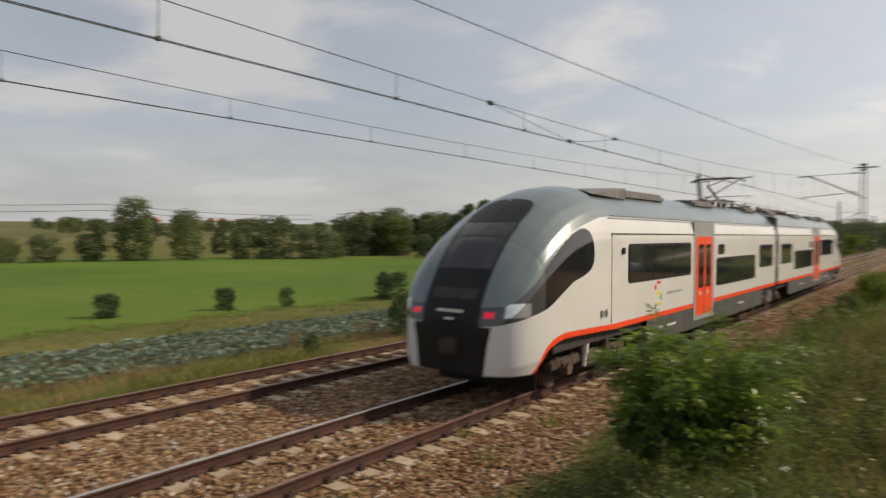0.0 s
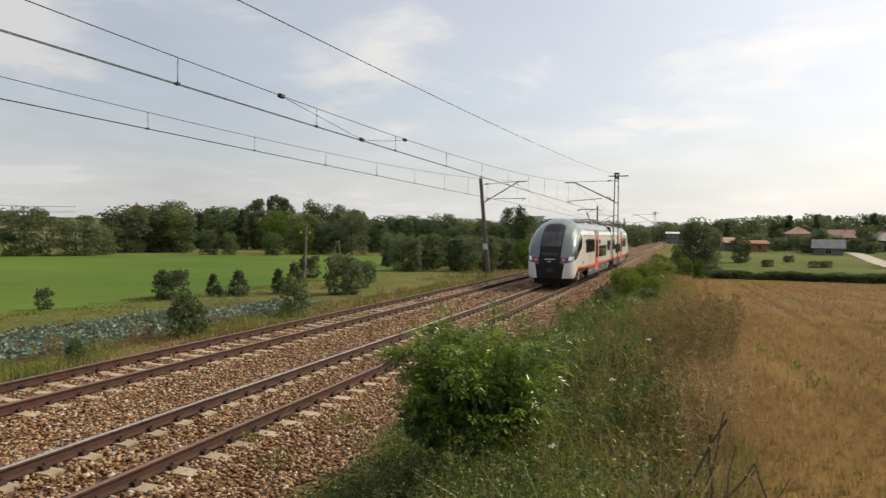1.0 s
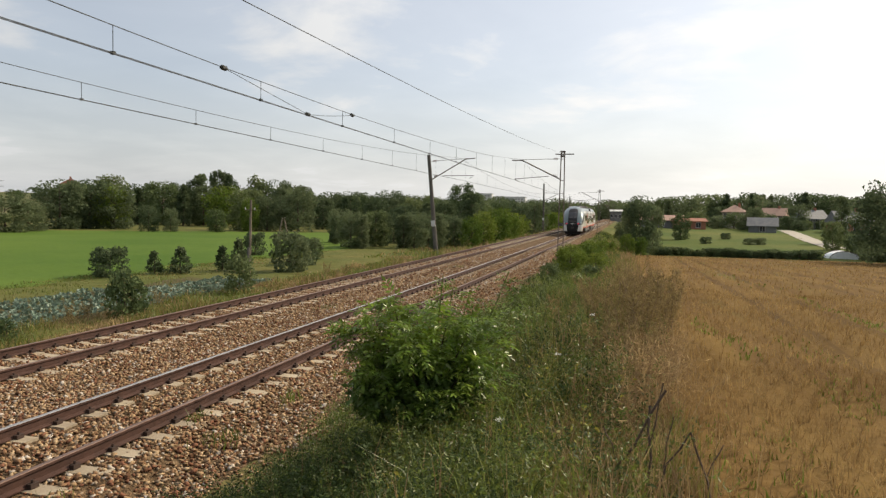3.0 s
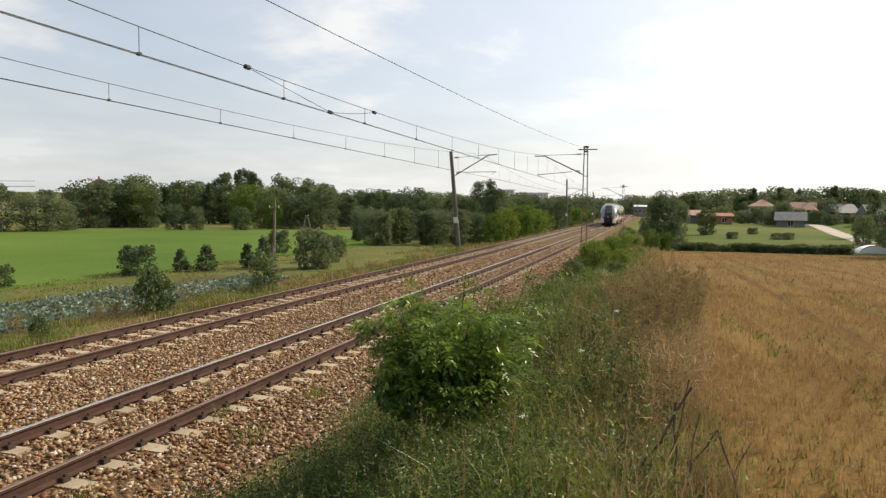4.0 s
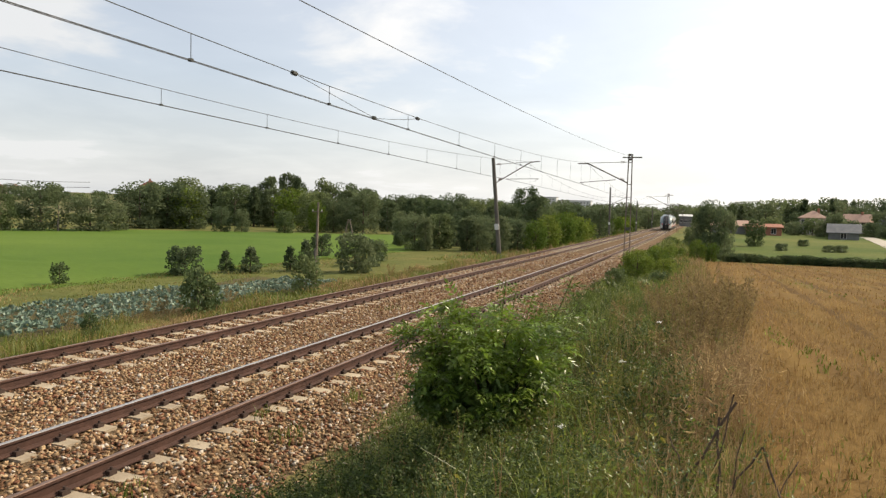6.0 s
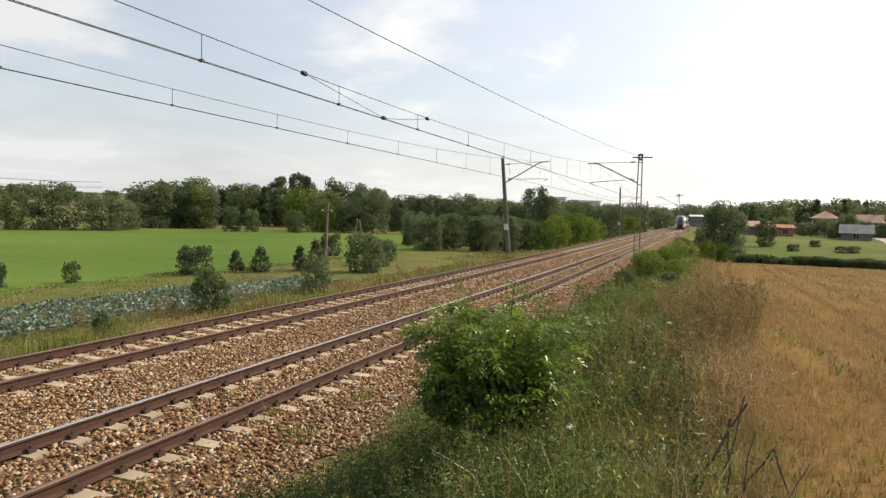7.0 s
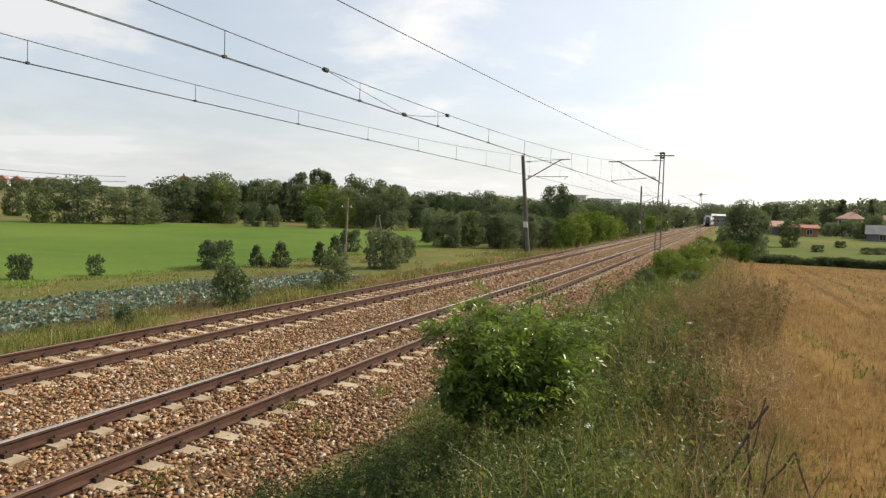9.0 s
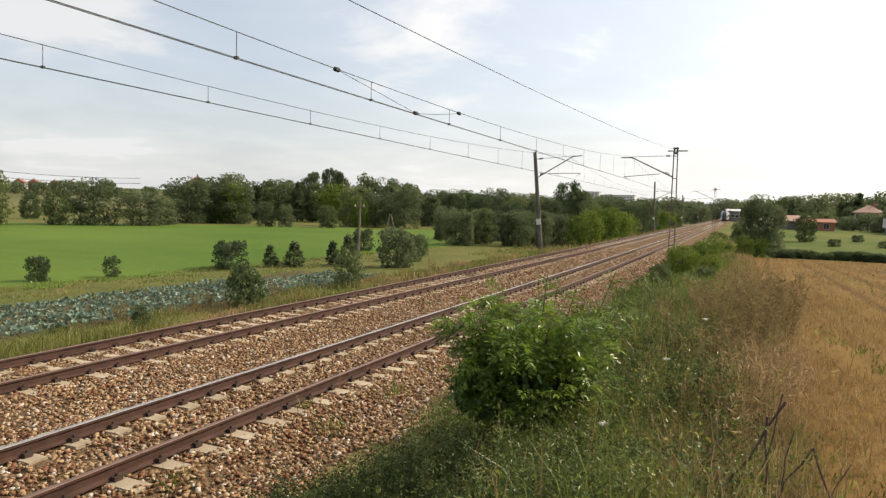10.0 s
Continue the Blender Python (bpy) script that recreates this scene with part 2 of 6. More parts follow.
    roof_grey=mat("roof_sheet_grey", (0.09, 0.095, 0.105), (0.14, 0.145, 0.15), 1.0, 0.7, bump=0.2),
    pane=mat("house_pane", (0.02, 0.022, 0.026), (0.04, 0.042, 0.048), 1.0, 0.08, bump=0.0),
    tarp=mat("tarp_white", (0.72, 0.74, 0.76), (0.80, 0.81, 0.82), 2.0, 0.5, bump=0.2, bscale=4),
    flat_far=mat("panel_block", (0.50, 0.50, 0.50), (0.58, 0.58, 0.58), 0.1, 0.9, bump=0.0),
)


def stone_mix(m):
    """Crushed rock of several kinds: each stone takes one tone."""
    n, l = m.node_tree.nodes, m.node_tree.links
    b = n["Principled BSDF"]
    r = n.new("ShaderNodeValToRGB")
    r.color_ramp.interpolation = "CONSTANT"
    tones = ((0.0, (0.15, 0.08, 0.046)), (0.14, (0.28, 0.165, 0.092)), (0.34, (0.40, 0.265, 0.148)), (0.54, (0.25, 0.118, 0.07)), (0.68, (0.36, 0.265, 0.18)), (0.80, (0.50, 0.36, 0.215)), (0.92, (0.60, 0.52, 0.43)))
    r.color_ramp.elements[0].color = (*tones[0][1], 1)
    r.color_ramp.elements[1].position, r.color_ramp.elements[1].color = tones[1][0], (*tones[1][1], 1)
    for at, c in tones[2:]:
        r.color_ramp.elements.new(at).color = (*c, 1)
    l.new(n.new("ShaderNodeNewGeometry").outputs["Random Per Island"], r.inputs["Fac"])
    grain = n.new("ShaderNodeTexNoise")
    grain.inputs["Scale"].default_value, grain.inputs["Detail"].default_value = 55, 5
    l.new(n.new("ShaderNodeTexCoord").outputs["Object"], grain.inputs["Vector"])
    mr = n.new("ShaderNodeMapRange")
    mr.inputs["To Min"].default_value, mr.inputs["To Max"].default_value = 0.42, 1.12
    l.new(grain.outputs["Fac"], mr.inputs["Value"])
    h = n.new("ShaderNodeHueSaturation")
    l.new(mr.outputs[0], h.inputs["Value"]), l.new(r.outputs[0], h.inputs["Color"]), l.new(h.outputs[0], b.inputs["Base Color"])


stone_mix(M["stone"])


def field_streaks(m):
    """Harvested strips along the line: streaked colour, wheel tracks pressed darker, green undergrowth in places."""
    n, l = m.node_tree.nodes, m.node_tree.links

    def calc(op, a, b):
        k = n.new("ShaderNodeMath")
        k.operation = op
        for i, v in enumerate((a, b)):
            if hasattr(v, "links"):
                l.new(v, k.inputs[i])
            else:
                k.inputs[i].default_value = v
        return k.outputs[0]

    def blend(kind, fac, a, b):
        k = n.new("ShaderNodeMixRGB")
        k.blend_type = kind
        for slot, v in (("Fac", fac), ("Color1", a), ("Color2", b)):
            if hasattr(v, "links"):
                l.new(v, k.inputs[slot])
            else:
                k.inputs[slot].default_value = v
        return k.outputs[0]

    sp = n.new("ShaderNodeSeparateXYZ")
    l.new(n.new("ShaderNodeTexCoord").outputs["Object"], sp.inputs[0])
    u = calc("SUBTRACT", sp.outputs[0], calc("MULTIPLY", sp.outputs[1], 0.03))
    cmb = n.new("ShaderNodeCombineXYZ")
    l.new(u, cmb.inputs[0]), l.new(calc("MULTIPLY", sp.outputs[1], 0.07), cmb.inputs[1])
    masks = []
    for scale, lo, hi in ((0.9, 0.40, 0.62), (0.55, 0.56, 0.72), (3.2, 0.35, 0.7)):
        t = n.new("ShaderNodeTexNoise")
        t.inputs["Scale"].default_value, t.inputs["Detail"].default_value = scale, 5
        l.new(cmb.outputs[0], t.inputs["Vector"])
        r = n.new("ShaderNodeMapRange")
        r.inputs["From Min"].default_value, r.inputs["From Max"].default_value = lo, hi
        l.new(t.outputs["Fac"], r.inputs["Value"])
        masks.append(r.outputs[0])
    old = n["Principled BSDF"].inputs["Base Color"].links[0].from_socket
    c = blend("MIX", calc("MULTIPLY", masks[0], 0.6), old, (0.185, 0.118, 0.036, 1))
    c = blend("MIX", calc("MULTIPLY", masks[1], 0.5), c, (0.10, 0.11, 0.026, 1))
    c = blend("MULTIPLY", calc("MULTIPLY", masks[2], 0.45), c, (0.55, 0.5, 0.5, 1))
    for at in (2.88, 4.3):
        w = calc("LESS_THAN", calc("ABSOLUTE", calc("SUBTRACT", calc("FLOORED_MODULO", calc("SUBTRACT", u, at - 1.0), 4.3), 1.15), 0.0), 0.16)
        c = blend("MULTIPLY", calc("MULTIPLY", w, 0.55), c, (0.5, 0.47, 0.45, 1))
    l.new(c, n["Principled BSDF"].inputs["Base Color"])


field_streaks(M["stubble"])


# ---------------------------------------------------------------- mesh tools
def mesh_object(name, verts, faces, material, parent=None, label="", smooth=False):
    me = bpy.data.meshes.new(name)
    me.from_pydata([tuple(v) for v in verts], [], [tuple(f) for f in faces])
    for m in (material if isinstance(material, (list, tuple)) else [material]):
        me.materials.append(m)
    if smooth:
        me.polygons.foreach_set("use_smooth", [True] * len(me.polygons))
    ob = new(name, me)
    if parent:
        ob.parent = parent
    return tagged(ob, label)


def part(name, bm, material, parent=None, label="", smooth=False):
    """Links a bmesh as one mesh object under a thing or a part."""
    me = bpy.data.meshes.new(name)
    bmesh.ops.recalc_face_normals(bm, faces=bm.faces[:])
    bm.to_mesh(me)
    bm.free()
    me.materials.append(material)
    if smooth:
        me.polygons.foreach_set("use_smooth", [True] * len(me.polygons))
    ob = new(name, me)
    if parent:
        ob.parent = parent
    return tagged(ob, label)


def box(bm, lo, hi, bevel=0.0, m=None):
    c, s = (Vector(lo) + Vector(hi)) / 2, Vector(hi) - Vector(lo)
    r = bmesh.ops.create_cube(bm, size=1.0, matrix=Matrix.Translation(c) @ Matrix.Diagonal((*s, 1)))
    vs = r["verts"]
    if bevel:
        es = list({e for v in vs for e in v.link_edges})
        out = bmesh.ops.bevel(bm, geom=es, offset=bevel, segments=2, affect="EDGES")
        vs = list({v for f in out["faces"] for v in f.verts} | {v for v in vs if v.is_valid})
    if m is not None:
        bmesh.ops.transform(bm, matrix=m, verts=[v for v in vs if v.is_valid])
    return bm


def rod(bm, a, b, r1, r2=None, seg=8):
    a, b = Vector(a), Vector(b)
    d = b - a
    m = Matrix.Translation((a + b) / 2) @ d.to_track_quat("Z", "Y").to_matrix().to_4x4()
    bmesh.ops.create_cone(bm, cap_ends=True, segments=seg, radius1=r1, radius2=r1 if r2 is None else r2, depth=d.length, matrix=m)
    return bm


def tube(points, r, seg=5):
    """Verts and faces of a thin tube along points."""
    p = np.array(points, float)
    t = np.gradient(p, axis=0)
    t /= np.linalg.norm(t, axis=1)[:, None]
    up = np.where(np.abs(t[:, 2:3]) > 0.9, np.array([[1.0, 0, 0]]), np.array([[0, 0, 1.0]]))
    s = np.cross(t, up)
    s /= np.linalg.norm(s, axis=1)[:, None]
    u = np.cross(s, t)
    a = np.linspace(0, 2 * np.pi, seg, endpoint=False)
    v = p[:, None] + r * (np.cos(a)[None, :, None] * s[:, None] + np.sin(a)[None, :, None] * u[:, None])
    n = len(p)
    f = [(i * seg + j, i * seg + (j + 1) % seg, (i + 1) * seg + (j + 1) % seg, (i + 1) * seg + j) for i in range(n - 1) for j in range(seg)]
    return v.reshape(-1, 3), f


def join(pieces):
    vs, fs, k = [], [], 0
    for v, f in pieces:
        vs.append(np.asarray(v))
        fs += [tuple(i + k for i in q) for q in f]
        k += len(v)
    return np.concatenate(vs), fs


def join_arrays(parts):
    vs, fs, k = [], [], 0
    for v, f in parts:
        vs.append(v), fs.append(f + k)
        k += len(v)
    return np.concatenate(vs), np.concatenate(fs)


def thing(name, label, category, group="", kind="", at=(0, 0, 0)):
    ob = new(name)
    ob.location = at
    return tagged(ob, label, category, group, kind)


def smooth01(a):
    a = np.clip(a, 0, 1)
    return a * a * (3 - 2 * a)


# ---------------------------------------------------------------- ground
NEAR_X, FAR_X = -7.09, -11.41        # track centres


def rise(y):
    """The line climbs gently once it has passed the first masts."""
    a = np.minimum(np.asarray(y, float), 420) - 30
    return 0.0012 * (np.sqrt(a * a + 100) + a)


def ground_z(x, y):
    x, y = np.asarray(x, float), np.asarray(y, float)
    d = np.hypot(x, y)
    field = np.where(y < 90, 1.25 - 0.036 * np.clip(y, 0, 90), -2.0 + 1.9 * smooth01((y - 90) / 110))
    hill_r = np.clip(d - 230, 0, 500) * 0.033
    left = np.full_like(x, -1.5) + np.clip(d - 210, 0, 620) * 0.028 * smooth01((-x - 40) / 160)
    shoulder = -0.33 + rise(y)
    z = np.where(x > -4.9, shoulder + (field - shoulder) * smooth01((x + 4.9) / 5.0), shoulder)
    z = z + np.where(x > 0, hill_r * smooth01(x / 60), 0)
    z = np.where(x < -13.2, shoulder + (left - shoulder) * smooth01((-13.2 - x) / 3.6), z)
    # low bumps on the verges and fields
    amp = np.where((x > -4.4) & (x < 0.3) | (x < -16) & (x > -20), 0.09, 0.03) * np.where((x > -13.4) & (x < -4.7), 0, 1)
    return z + amp * (np.sin(x * 2.1 + y * 0.9) + np.sin(y * 1.7 - x * 1.3 + 1.0))


def axis(*stops):
    """Grid lines: (start, step), ... , end"""
    out = []
    for (a, s), (b, _) in zip(stops, stops[1:]):
        out += list(np.arange(a, b - s * 0.3, s))
    return np.array(out + [stops[-1][0]])


def build_ground():
    xs = axis((-4000, 500), (-1000, 60), (-400, 20), (-160, 5), (-45, 2), (-31.5, 1.5), (-27, 1.3), (-20.5, 0.7), (-13.3, 0.4), (-12.9, 2), (-4.9, 0.35), (0.4, 0.8), (8, 3), (50, 10), (200, 25), (500, 80), (1000, 500), (4000, 0))
    ys = axis((-4000, 500), (-1000, 100), (-200, 20), (-40, 4), (0, 0.8), (40, 2), (90, 4), (160, 8), (320, 20), (700, 50), (1200, 400), (4000, 0))
    X, Y = np.meshgrid(xs, ys)
    Z = ground_z(X, Y)
    nx, ny = len(xs), len(ys)
    verts = np.stack([X, Y, Z], -1).reshape(-1, 3)
    names = ["verge", "meadow", "rough_grass", "crop_soil", "stubble", "green_r", "hill", "ballast"]
    faces, mi = [], []
    for j in range(ny - 1):
        for i in range(nx - 1):
            faces.append((j * nx + i, j * nx + i + 1, (j + 1) * nx + i + 1, (j + 1) * nx + i))
            x, y = (xs[i] + xs[i + 1]) / 2, (ys[j] + ys[j + 1]) / 2
            d = math.hypot(x, y)
            if -13.2 < x < -4.5:
                k = "ballast"
            elif d > 260:
                k = "hill"
            elif x > 0.4:
                k = "stubble" if y < 88 + 0.05 * x else "green_r"
            elif x > -4.9:
                k = "verge" if y < 60 else "rough_grass"
            elif x > -20.5:
                k = "rough_grass"
            elif x > -27:
                k = "crop_soil" if y < 38 else "rough_grass"
            elif x > -31.5:
                k = "rough_grass"
            else:
                # far edge of the meadow runs slantwise
                k = "meadow" if (d < 137 and y - 78 < (-31 - x) * 2.2) else "rough_grass"
            mi.append(names.index(k))
    g = mesh_object("ground", verts, faces, [M[k] for k in names], label="fields, grassy verge and hills beside the railway", smooth=True)
    g.data.polygons.foreach_set("material_index", mi)
    tagged(g, category="ground", kind="structure")


build_ground()


# ---------------------------------------------------------------- tracks
def rail_mesh(cx):
    """Rail with foot, web and head, its top at z = 0 before the line climbs."""
    prof = [(-0.068, -0.172), (0.068, -0.172), (0.068, -0.158), (0.012, -0.135), (0.010, -0.05), (0.036, -0.036), (0.036, -0.006), (0.028, 0.0),
            (-0.028, 0.0), (-0.036, -0.006), (-0.036, -0.036), (-0.010, -0.05), (-0.012, -0.135), (-0.068, -0.158)]
    n = len(prof)
    ys = axis((-160, 80), (0, 10), (80, 40), (420, 0))
    v = [(cx + a, y, b + float(rise(y))) for y in ys for a, b in prof]
    f = [(k * n + i, k * n + (i + 1) % n, (k + 1) * n + (i + 1) % n, (k + 1) * n + i) for k in range(len(ys) - 1) for i in range(n)]
    top = [k * n + i for k in range(len(ys) - 1) for i in range(n) if prof[i][1] >= -0.006 and prof[(i + 1) % n][1] >= -0.006]
    end = (len(ys) - 1) * n
    return v, f + [tuple(range(n))[::-1], tuple(range(end, end + n))], top


def build_track(cx, label, shiny, waist):
    tr = thing("railway_track", label, "railway track", "railway tracks", kind="structure")
    for s in (-0.7525, 0.7525):
        v, f, top = rail_mesh(cx + s)
        r = mesh_object("rail", v, f, [M["rail"], M["rail_top"] if (shiny and s < 0) else M["rail_dull"]], tr, "rusty brown steel rail with a worn top")
        for i in top:
            r.data.polygons[i].material_index = 1
    # one tapered concrete sleeper, shared by all
    bm = bmesh.new()
    for a, b, h in ((-1.28, -0.45, 0.0), (-0.45, 0.45, -waist), (0.45, 1.28, 0.0)):
        box(bm, (a, -0.12, -0.38), (b, 0.12, -0.176 + h))
    me = bpy.data.meshes.new("sleeper")
    bm.to_mesh(me)
    bm.free()
    me.materials.append(M["sleeper"])
    bm = bmesh.new()
    for s in (-0.7525, 0.7525):
        for o in (-0.09, 0.09):
            box(bm, (s + o - 0.035, -0.055, -0.18), (s + o + 0.035, 0.055, -0.12))
            rod(bm, (s + o, 0, -0.12), (s + o, 0, -0.085), 0.018, seg=6)
    mc = bpy.data.meshes.new("fastening")
    bm.to_mesh(mc)
    bm.free()
    mc.materials.append(M["clip"])
    rng = random.Random(int(-cx * 10))
    for k in range(-8, 230):
        y = 0.33 + k * 0.62 + rng.uniform(-0.02, 0.02)
        o = new("sleeper", me)
        o.parent, o.location, o.rotation_euler = tr, (cx + rng.uniform(-0.02, 0.02), y, rng.uniform(-0.012, 0.002) + float(rise(y))), (0, 0, rng.uniform(-0.012, 0.012))
        if k < 90:
            c = new("fastening", mc)
            c.parent, c.location = tr, (cx, y, float(rise(y)))
    # those further off
    pieces = []
    for k in range(230, 460):
        y = 0.33 + k * 0.62
        v = [(cx + a, y + b, c + float(rise(y))) for a in (-1.28, 1.28) for b in (-0.12, 0.12) for c in (-0.38, -0.178)]
        pieces.append((v, [(1, 3, 7, 5), (0, 1, 5, 4), (2, 6, 7, 3), (0, 2, 3, 1), (4, 5, 7, 6)]))
    o = mesh_object("far_sleepers", *join(pieces), M["sleeper"], tr)
    tagged(o, kind="stuff")
    return tr


build_track(NEAR_X, "near railway track with rusty rails on concrete sleepers", True, 0.07)
build_track(FAR_X, "far railway track with rusty rails on concrete sleepers", False, 0.02)


def build_ballast():
    # bed with shoulders, a crown between the sleepers
    prof = [(-14.1, -0.75), (-13.3, -0.36), (-12.75, -0.20), (-11.4, -0.215), (-10.1, -0.20), (-9.25, -0.24), (-8.4, -0.20), (-7.09, -0.215), (-5.75, -0.20), (-5.2, -0.36), (-4.3, -0.72)]
    ys = axis((-160, 8), (0, 0.5), (60, 4), (420, 0))
    rng = np.random.RandomState(3)
    v = [(a + rng.uniform(-0.05, 0.05), y, b + rng.uniform(-0.02, 0.02) + float(rise(y))) for y in ys for a, b in prof]
    n = len(prof)
    f = [(j * n + i, j * n + i + 1, (j + 1) * n + i + 1, (j + 1) * n + i) for j in range(len(ys) - 1) for i in range(n - 1)]
    b = mesh_object("ballast_bed", v, f, M["ballast"], label="bed of brown crushed stone under the tracks", smooth=True)
    tagged(b, category="ballast", kind="structure")
    # loose stones
    px, pz = np.array([p[0] for p in prof]), np.array([p[1] for p in prof])
    pts, siz = [], []
    for y0, y1, dens, s0 in ((-7, 0.5, 90, 0.045), (0.5, 14, 400, 0.026), (14, 26, 200, 0.030), (26, 60, 58, 0.044)):
        k = int((y1 - y0) * 9.6 * dens)
        x, y = rng.uniform(-14.0, -3.9, k), rng.uniform(y0, y1, k)
        keep = np.ones(k, bool)
        # sleepers and rails stay clear
        for cx in (NEAR_X, FAR_X):
            beside = np.abs(np.abs(x - cx) - 0.7525)
            reach = np.where(np.abs(x - cx) > 0.75, 0.42, 0.46 if cx == NEAR_X else 0.80)
            on = (beside < reach) & (np.abs(((y - 0.33) / 0.62 + 0.5) % 1 - 0.5) * 0.62 < (0.125 if cx == NEAR_X else 0.085))
            keep &= ~(on & (rng.rand(k) < 0.965))
            for s in (-0.7525, 0.7525):
                keep &= np.abs(x - cx - s) > 0.085
        # fewer on the outer shoulders, which the weeds take over
        keep &= ~((x > -4.55 + 0.4 * np.sin(y * 0.9) + 0.25 * np.sin(y * 2.3)) & (rng.rand(k) < 0.8))
        x, y = x[keep], y[keep]
        pts.append(np.stack([x, y, np.maximum(np.interp(x, px, pz) + rise(y), np.where(x > -5.3, ground_z(x, y), -9)) + rng.uniform(0.0, 0.03, len(x))], -1))
        siz.append(s0 * rng.uniform(0.55, 1.45, len(x)))
    p, s = np.concatenate(pts), np.concatenate(siz)
    n = len(p)
    octa = np.array([(1, 0, 0), (0, 1, 0), (-1, 0, 0), (0, -1, 0), (0, 0, 0.8), (0, 0, -0.8)], float)
    octa_tri = np.array([(0, 1, 4), (1, 2, 4), (2, 3, 4), (3, 0, 4), (1, 0, 5), (2, 1, 5), (3, 2, 5), (0, 3, 5)])
    block = np.array([(a, b, c) for c in (-0.42, 0.42) for a, b in ((-0.8, -0.62), (0.8, -0.62), (0.8, 0.62), (-0.8, 0.62))], float)
    block_tri = np.array([(0, 2, 1), (0, 3, 2), (4, 5, 6), (4, 6, 7), (0, 1, 5), (0, 5, 4), (1, 2, 6), (1, 6, 5), (2, 3, 7), (2, 7, 6), (3, 0, 4), (3, 4, 7)])
    close = (p[:, 1] > 0.5) & (p[:, 1] < 14) & (p[:, 0] > -10.4)
    stones = []
    for base, tri, sel in ((block, block_tri, close), (octa, octa_tri, ~close)):
        q, n = p[sel], int(sel.sum())
        vv = base[None] * rng.uniform(0.55, 1.25, (n, len(base), 1)) * s[sel][:, None, None] * rng.uniform(0.7, 1.5, (n, 1, 3))
        ang, til = rng.uniform(0, 6.28, n), rng.normal(size=n) * 0.5
        c, sn = np.cos(til)[:, None], np.sin(til)[:, None]
        vx, vz = vv[:, :, 0] * c + vv[:, :, 2] * sn, -vv[:, :, 0] * sn + vv[:, :, 2] * c
        c, sn = np.cos(ang)[:, None], np.sin(ang)[:, None]
        vv = np.stack([vx * c - vv[:, :, 1] * sn, vx * sn + vv[:, :, 1] * c, vz], -1) + q[:, None]
        stones.append((vv.reshape(-1, 3), (tri[None] + (np.arange(n) * len(base))[:, None, None]).reshape(-1, 3)))
    o = fast_mesh("ballast_stones", *join_arrays(stones), M["stone"])
    tagged(o, "loose brown and grey crushed stones", "gravel", kind="stuff")


def fast_mesh(name, verts, faces, material, parent=None, label=""):
    """A mesh from arrays: faces all of one size."""
    me = bpy.data.meshes.new(name)
    k = faces.shape[1]
    me.vertices.add(len(verts))
    me.vertices.foreach_set("co", np.ascontiguousarray(verts, dtype=np.float32).ravel())
    me.loops.add(faces.size)
    me.loops.foreach_set("vertex_index", np.ascontiguousarray(faces, dtype=np.int32).ravel())
    me.polygons.add(len(faces))
    me.polygons.foreach_set("loop_start", np.arange(0, faces.size, k, dtype=np.int32))
    me.update(calc_edges=True)
    me.materials.append(material)
    ob = new(name, me)
    if parent:
        ob.parent = parent
    return tagged(ob, label)


build_ballast()


# ---------------------------------------------------------------- train
BODY = [(1.36, 0.55), (1.42, 0.9), (1.43, 1.4), (1.43, 2.2), (1.43, 2.9), (1.41, 3.1), (1.36, 3.3), (1.26, 3.5), (1.05, 3.72), (0.7, 3.92), (0.35, 4.02), (0.0, 4.05)]
TRAIN_LEN, NOSE = 40.2, 3.5


def dense_profile(n):
    p = np.array(BODY)
    d = np.concatenate([[0], np.cumsum(np.hypot(*np.diff(p, axis=0).T))])
    # smooth the corners by resampling and averaging
    s = np.linspace(0, d[-1], n)
    q = np.stack([np.interp(s, d, p[:, 0]), np.interp(s, d, p[:, 1])], -1)
    for _ in range(4):
        q[1:-1] = (q[:-2] + 2 * q[1:-1] + q[2:]) / 4
    return q


@functools.lru_cache(maxsize=None)
def slopes(xs, ys):
    h = [b - a for a, b in zip(xs, xs[1:])]
    d = [(b - a) / k for a, b, k in zip(ys, ys[1:], h)]
    return h, [d[0]] + [2 * a * b / (a + b) if a * b > 0 else 0.0 for a, b in zip(d, d[1:])] + [d[-1]]


def curve(x, xs, ys):
    """Smooth curve through the points (xs, ys), without overshoot."""
    h, m = slopes(xs, ys)
    x = min(max(x, xs[0]), xs[-1])
    i = min(max(sum(a <= x for a in xs) - 1, 0), len(h) - 1)
    u = (x - xs[i]) / h[i]
    return (2 * u ** 3 - 3 * u ** 2 + 1) * ys[i] + (u ** 3 - 2 * u ** 2 + u) * h[i] * m[i] + (3 * u ** 2 - 2 * u ** 3) * ys[i + 1] + (u ** 3 - u ** 2) * h[i] * m[i + 1]


